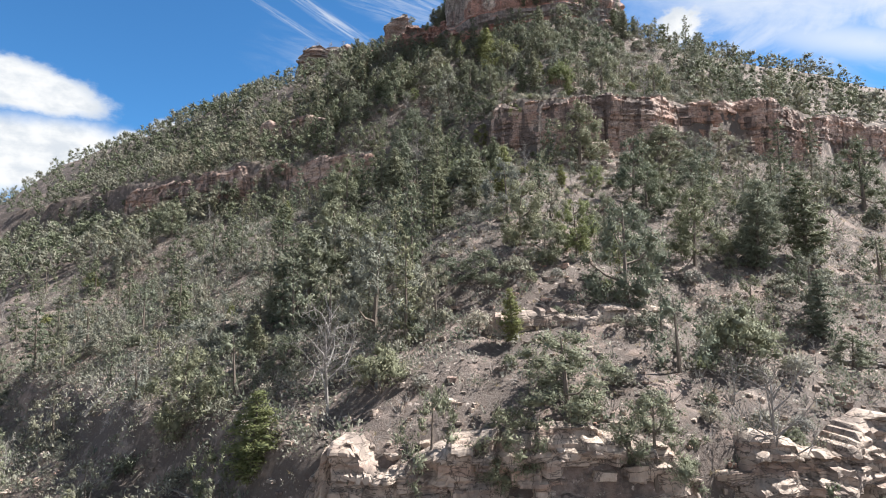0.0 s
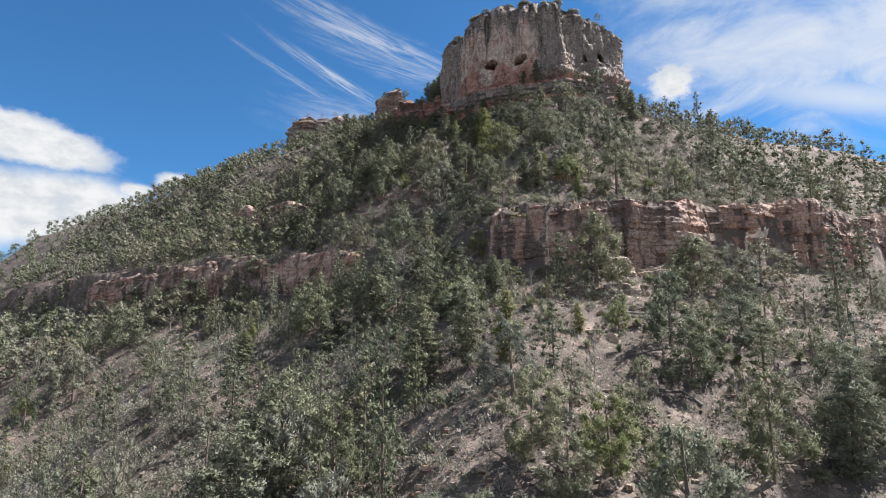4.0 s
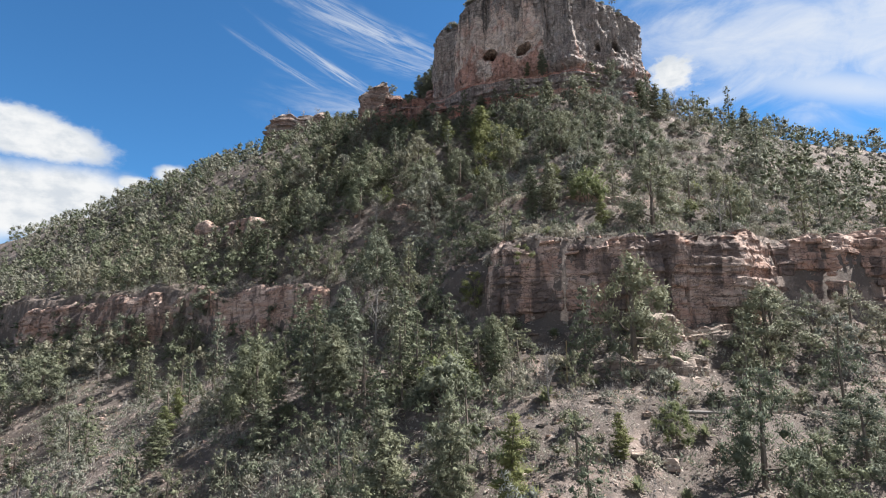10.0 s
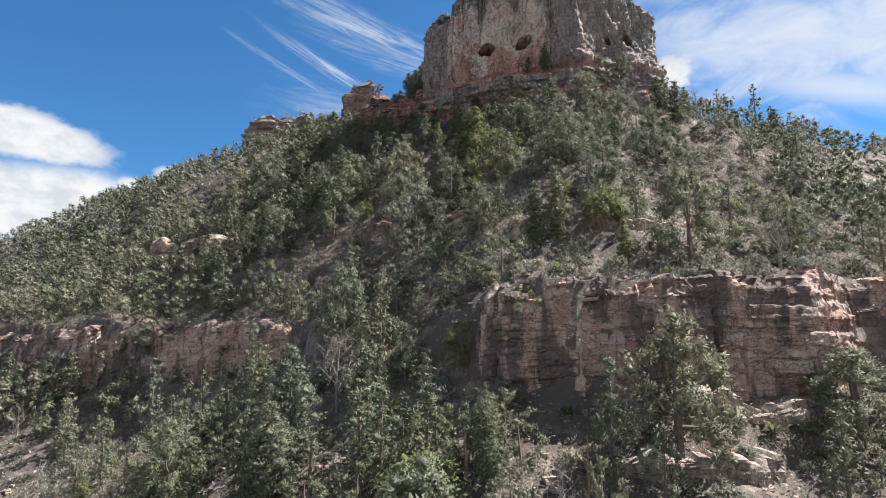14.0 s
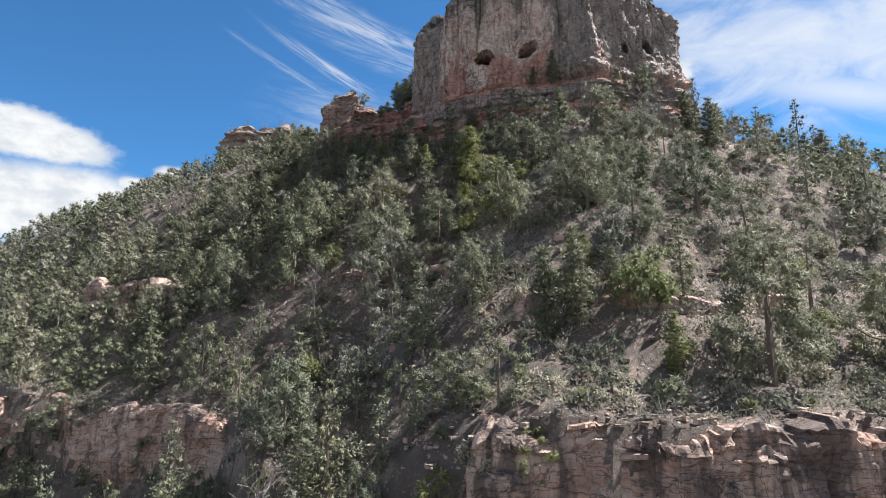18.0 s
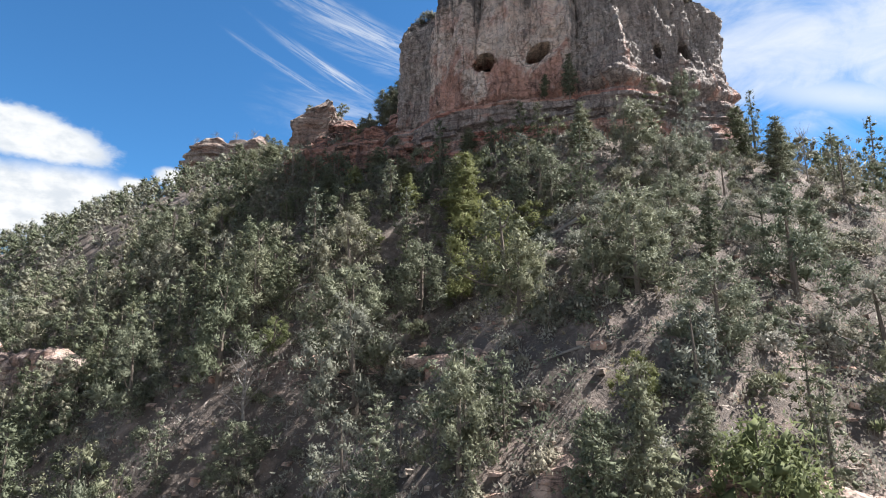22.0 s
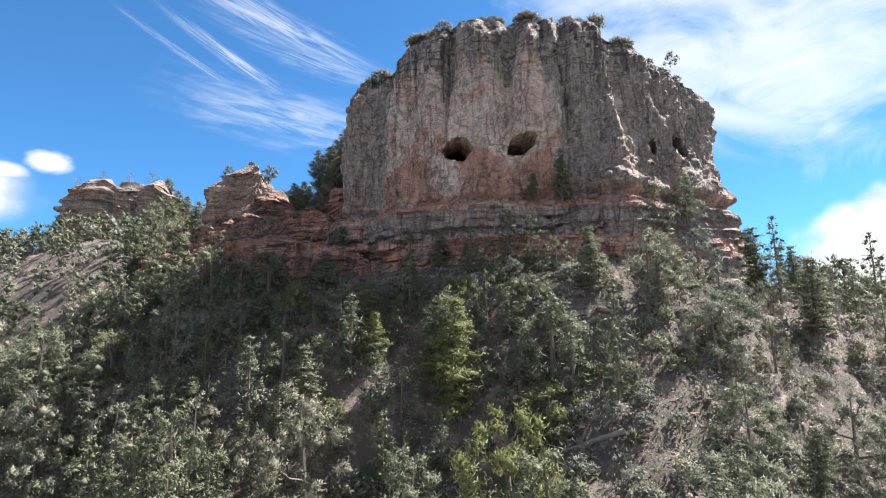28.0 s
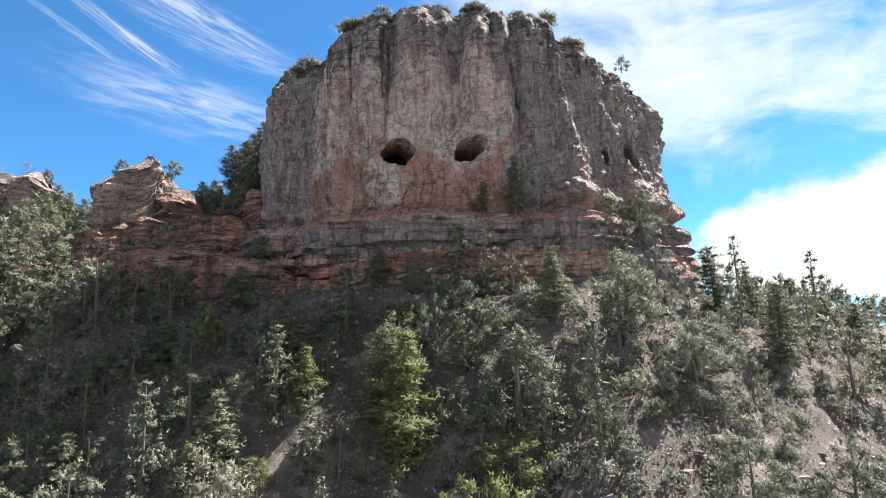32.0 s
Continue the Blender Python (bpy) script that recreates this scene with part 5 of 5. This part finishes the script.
def free_spots(n, xa, xb, ya, yb, apart, thick):
    """Seeded places on the slope, kept apart; thick(x, y) is the chance that one is kept."""
    out = []
    grid = {}
    for x, y in taken:
        grid.setdefault((int(x // 4), int(y // 4)), []).append((x, y))
    for _ in range(n * 8):
        if len(out) >= n:
            break
        x, y = rng.uniform(xa, xb), rng.uniform(ya, yb)
        if rng.uniform() > thick(x, y) or inside_mesa(x, y, 1.5):
            continue
        cell = (int(x // 4), int(y // 4))
        near = [q for a in (-1, 0, 1) for b in (-1, 0, 1) for q in grid.get((cell[0] + a, cell[1] + b), ())]
        if any((x - a) ** 2 + (y - b) ** 2 < apart**2 for a, b in near):
            continue
        grid.setdefault(cell, []).append((x, y))
        out.append((x, y))
    return out


def wooded(x, y):
    u = float(uphill(np.array(x), np.array(y)))
    d = 0.7 if u < 12 else 0.5 if u < 20 else 0.75 if u < 66 else 0.85
    if 67.5 < u < 71.5 and not -42 < x < 3:
        return 0.0
    if x < -30:
        d += 0.15
    if -14 < x < 27 and 72 < u < 112:
        d *= 0.33
    return d * (0.35 + 1.0 * float(grain(x / 13, y / 13, 0, 61)))


names = ["s0", "s1", "s2", "s3", "t0", "t1", "d0", "d1", "b0", "b1", "j0", "j4", "p1"]
odds = [0.15, 0.13, 0.13, 0.14, 0.14, 0.14, 0.04, 0.04, 0.02, 0.03, 0.02, 0.01, 0.01]
for x, y in free_spots(470, -74, 64, 12, 138, 2.3, wooded):
    k = names[int(rng.choice(len(names), p=odds))]
    big = 0.92 + 0.15 * float(smooth(y, 75, 125))
    place(KINDS[k], x, y, big * rng.uniform(0.6, 1.3), rng.uniform(0, 360), 0.0, rng.uniform(0.62, 0.92))


# close growth in the shade under the butte and along its foot
for x, y in free_spots(130, -34, 16, 110, 136, 1.7, lambda x, y: 0.95) + free_spots(60, -22, 8, 62, 92, 1.5, lambda x, y: 0.95):
    k = ("s2", "s0", "t0", "b1", "s1", "t1", "s2")[int(rng.integers(7))]
    place(KINDS[k], x, y, rng.uniform(0.5, 1.0), rng.uniform(0, 360))


# low shrubs close under the camera's way
for x, y in free_spots(360, -24, 42, 74, 127, 1.0, lambda x, y: 0.95) + free_spots(130, 12, 46, 92, 126, 0.9, lambda x, y: 0.95) + free_spots(220, -34, 36, 14, 68, 1.1, lambda x, y: 0.95):
    place(KINDS[("k0", "k1", "k2")[int(rng.integers(3))]], x, y, rng.uniform(0.45, 1.15), rng.uniform(0, 360))


def far_wood(name, spots, mat, label, tall, per, each, size):
    made = []
    for x, y in spots:
        h = tall * rng.uniform(0.6, 1.15)
        z = ground_at(x, y)
        lobes = []
        for k in range(9):
            t, q = rng.uniform(0, 6.28), rng.uniform(0.2, 0.98)
            r = h * 0.30 * (1.1 - 0.7 * q) * rng.uniform(0.4, 1)
            lobes.append((x + r * math.cos(t), y + r * math.sin(t), z + h * q, h * 0.13, 0.9))
        c, o = crown_points(rng, lobes, per, each)
        made += [sprays(rng, c, o, size, 0.5), cores(rng, lobes, 0.6)]
    return tagged(new(name, leafy_mesh(name, made, mat)), label, "trees", kind="stuff")


spots = free_spots(330, -72, -22, 96, 146, 2.2, lambda x, y: 0.9 if y > 100 - 0.4 * (x + 22) else 0.25)
far_wood("slope_woods", spots[::2], M_GREY, "grey-green juniper woods on the western slope", 5.4, 24, 6, 0.15)
far_wood("slope_woods", spots[1::2], M_PINE, "dark green pinyon woods on the western slope", 5.4, 24, 6, 0.15)
taken += spots
spots = free_spots(800, -125, -60, 95, 205, 2.3, lambda x, y: 0.9) + free_spots(330, -210, -120, 110, 260, 3.0, lambda x, y: 0.9) + free_spots(300, -80, 0, 138, 215, 2.6, lambda x, y: 0.9) + free_spots(330, 42, 105, 84, 165, 2.3, lambda x, y: 0.9)
far_wood("far_woods", spots[::2], M_GREY, "grey-green juniper woods on the far slopes", 5.4, 8, 4, 0.32)
far_wood("far_woods", spots[1::2], M_PINE, "dark green pinyon woods on the far slopes", 5.4, 8, 4, 0.32)


def brush(name, n, mat, size, tall, blades, label, reach=(-88, 75, 8, 138), category="shrubs", thick=None, narrow=0.2, leafy=True):
    """Many small plants as one mesh of blades that rise from each foot."""
    thick = thick or (lambda x, y: 0.45 + 0.8 * grain(x / 7, y / 7, 0, 63))
    x, y = rng.uniform(reach[0], reach[1], n * 2), rng.uniform(reach[2], reach[3], n * 2)
    ok = (rng.uniform(0, 1, n * 2) < thick(x, y)) & ~inside_mesa(x, y, 0.5)
    u = uphill(x, y)
    ok &= ~((u > 68.4) & (u < 71) & ((x > 3) | (x < -42)))
    x, y = x[ok][:n], y[ok][:n]
    z = ground(x, y)
    s = size * rng.uniform(0.45, 1.3, len(x))
    x, y, z, s = (np.repeat(q, blades) for q in (x, y, z, s))
    m = len(x)
    t, e = rng.uniform(0, 6.28, m), rng.uniform(0.12, 1.45, m)
    d = np.stack([np.cos(t) * np.cos(e), np.sin(t) * np.cos(e), np.sin(e) * tall / size], 1)
    reach_ = (s * rng.uniform(0.45, 1.0, m))[:, None]
    foot = np.stack([x, y, z], 1)
    w_ = np.cross(d, rng.normal(0, 1, (m, 3)))
    w_ /= np.linalg.norm(w_, axis=1)[:, None] + 1e-9
    w_ *= (narrow * s * 0.5)[:, None]
    if leafy:       # sprays near the ends of unseen stems
        at = foot + d * reach_
        v = np.stack([at - w_, at + w_, at + (d + rng.normal(0, 0.5, (m, 3))) * (narrow * s * 1.2)[:, None]], 1).reshape(-1, 3)
    else:           # stems and blades from the foot
        at = foot + d * reach_ * 0.3
        v = np.stack([at - w_, at + w_, foot + d * reach_ + rng.normal(0, 0.08, (m, 3)) * s[:, None]], 1).reshape(-1, 3)
    ob = new(name, mesh_of(name, v, np.arange(3 * m).reshape(-1, 3), mat))
    return tagged(ob, label, category, kind="stuff")


SLOPE = (-72, 62, 10, 137)
brush("grey_brush", 9500, M_SAGE, 0.85, 0.85, 26, "dry grey-green scrub covering the slope", SLOPE, narrow=0.15)
brush("hillside_scrub", 3200, M_GREY, 1.1, 1.15, 34, "rounded grey-green bushes on the western foot of the hill", (-72, -3, 8, 66), narrow=0.13)
brush("bare_brush", 6000, M_DEAD, 1.0, 1.0, 20, "leafless grey scrub between the trees", SLOPE, narrow=0.045, leafy=False)
brush("green_shrubs", 4200, M_JUNIPER, 0.9, 1.0, 44, "low dull green shrubs on the slope", SLOPE, narrow=0.15)
brush("dry_grass", 8000, M_STRAW, 0.45, 0.45, 12, "straw-coloured bunch grass on the slope", SLOPE, category="grass", narrow=0.07, leafy=False)


def stones(name, n, lo, hi, mat, label, reach=(-60, 60, 10, 130)):
    """Loose broken rocks as one mesh: squashed, cut blocks."""
    x, y = rng.uniform(reach[0], reach[1], n * 2), rng.uniform(reach[2], reach[3], n * 2)
    ok = (rng.uniform(0, 1, n * 2) < 0.15 + 1.1 * grain(x / 8, y / 8, 0, 67) ** 2) & ~inside_mesa(x, y, 0)
    x, y = x[ok][:n], y[ok][:n]
    m = len(x)
    z = ground(x, y)
    s = lo * (hi / lo) ** (rng.uniform(0, 1, m) ** 2.2)
    cube = np.array([(a, b, c) for c in (-1, 1) for b in (-1, 1) for a in (-1, 1)], float)
    quads = np.array([(0, 2, 3, 1), (4, 5, 7, 6), (0, 1, 5, 4), (2, 6, 7, 3), (0, 4, 6, 2), (1, 3, 7, 5)])
    p = cube[None] * rng.uniform(0.55, 1.0, (m, 8, 3)) * np.stack([s * rng.uniform(0.7, 1.5, m), s * rng.uniform(0.7, 1.3, m), s * rng.uniform(0.3, 0.7, m)], 1)[:, None] * 0.5
    t = rng.uniform(0, 6.28, m)
    c_, s_ = np.cos(t)[:, None], np.sin(t)[:, None]
    px, py = p[..., 0] * c_ - p[..., 1] * s_, p[..., 0] * s_ + p[..., 1] * c_
    v = np.stack([px + x[:, None], py + y[:, None], p[..., 2] + z[:, None] + 0.1 * s[:, None]], 2).reshape(-1, 3)
    f = (quads[None] + 8 * np.arange(m)[:, None, None]).reshape(-1, 4)
    ob = new(name, mesh_of(name, v, f, mat))
    return tagged(ob, label, "rocks", kind="stuff")


stones("loose_stones", 14000, 0.09, 0.7, M_LEDGE, "loose pale broken stones on the slope")
stones("loose_stones", 5000, 0.09, 0.7, M_BAND, "loose reddish broken stones on the slope")
for t in HIDE:
    for o in (*t.children_recursive, t):
        bpy.data.objects.remove(o)
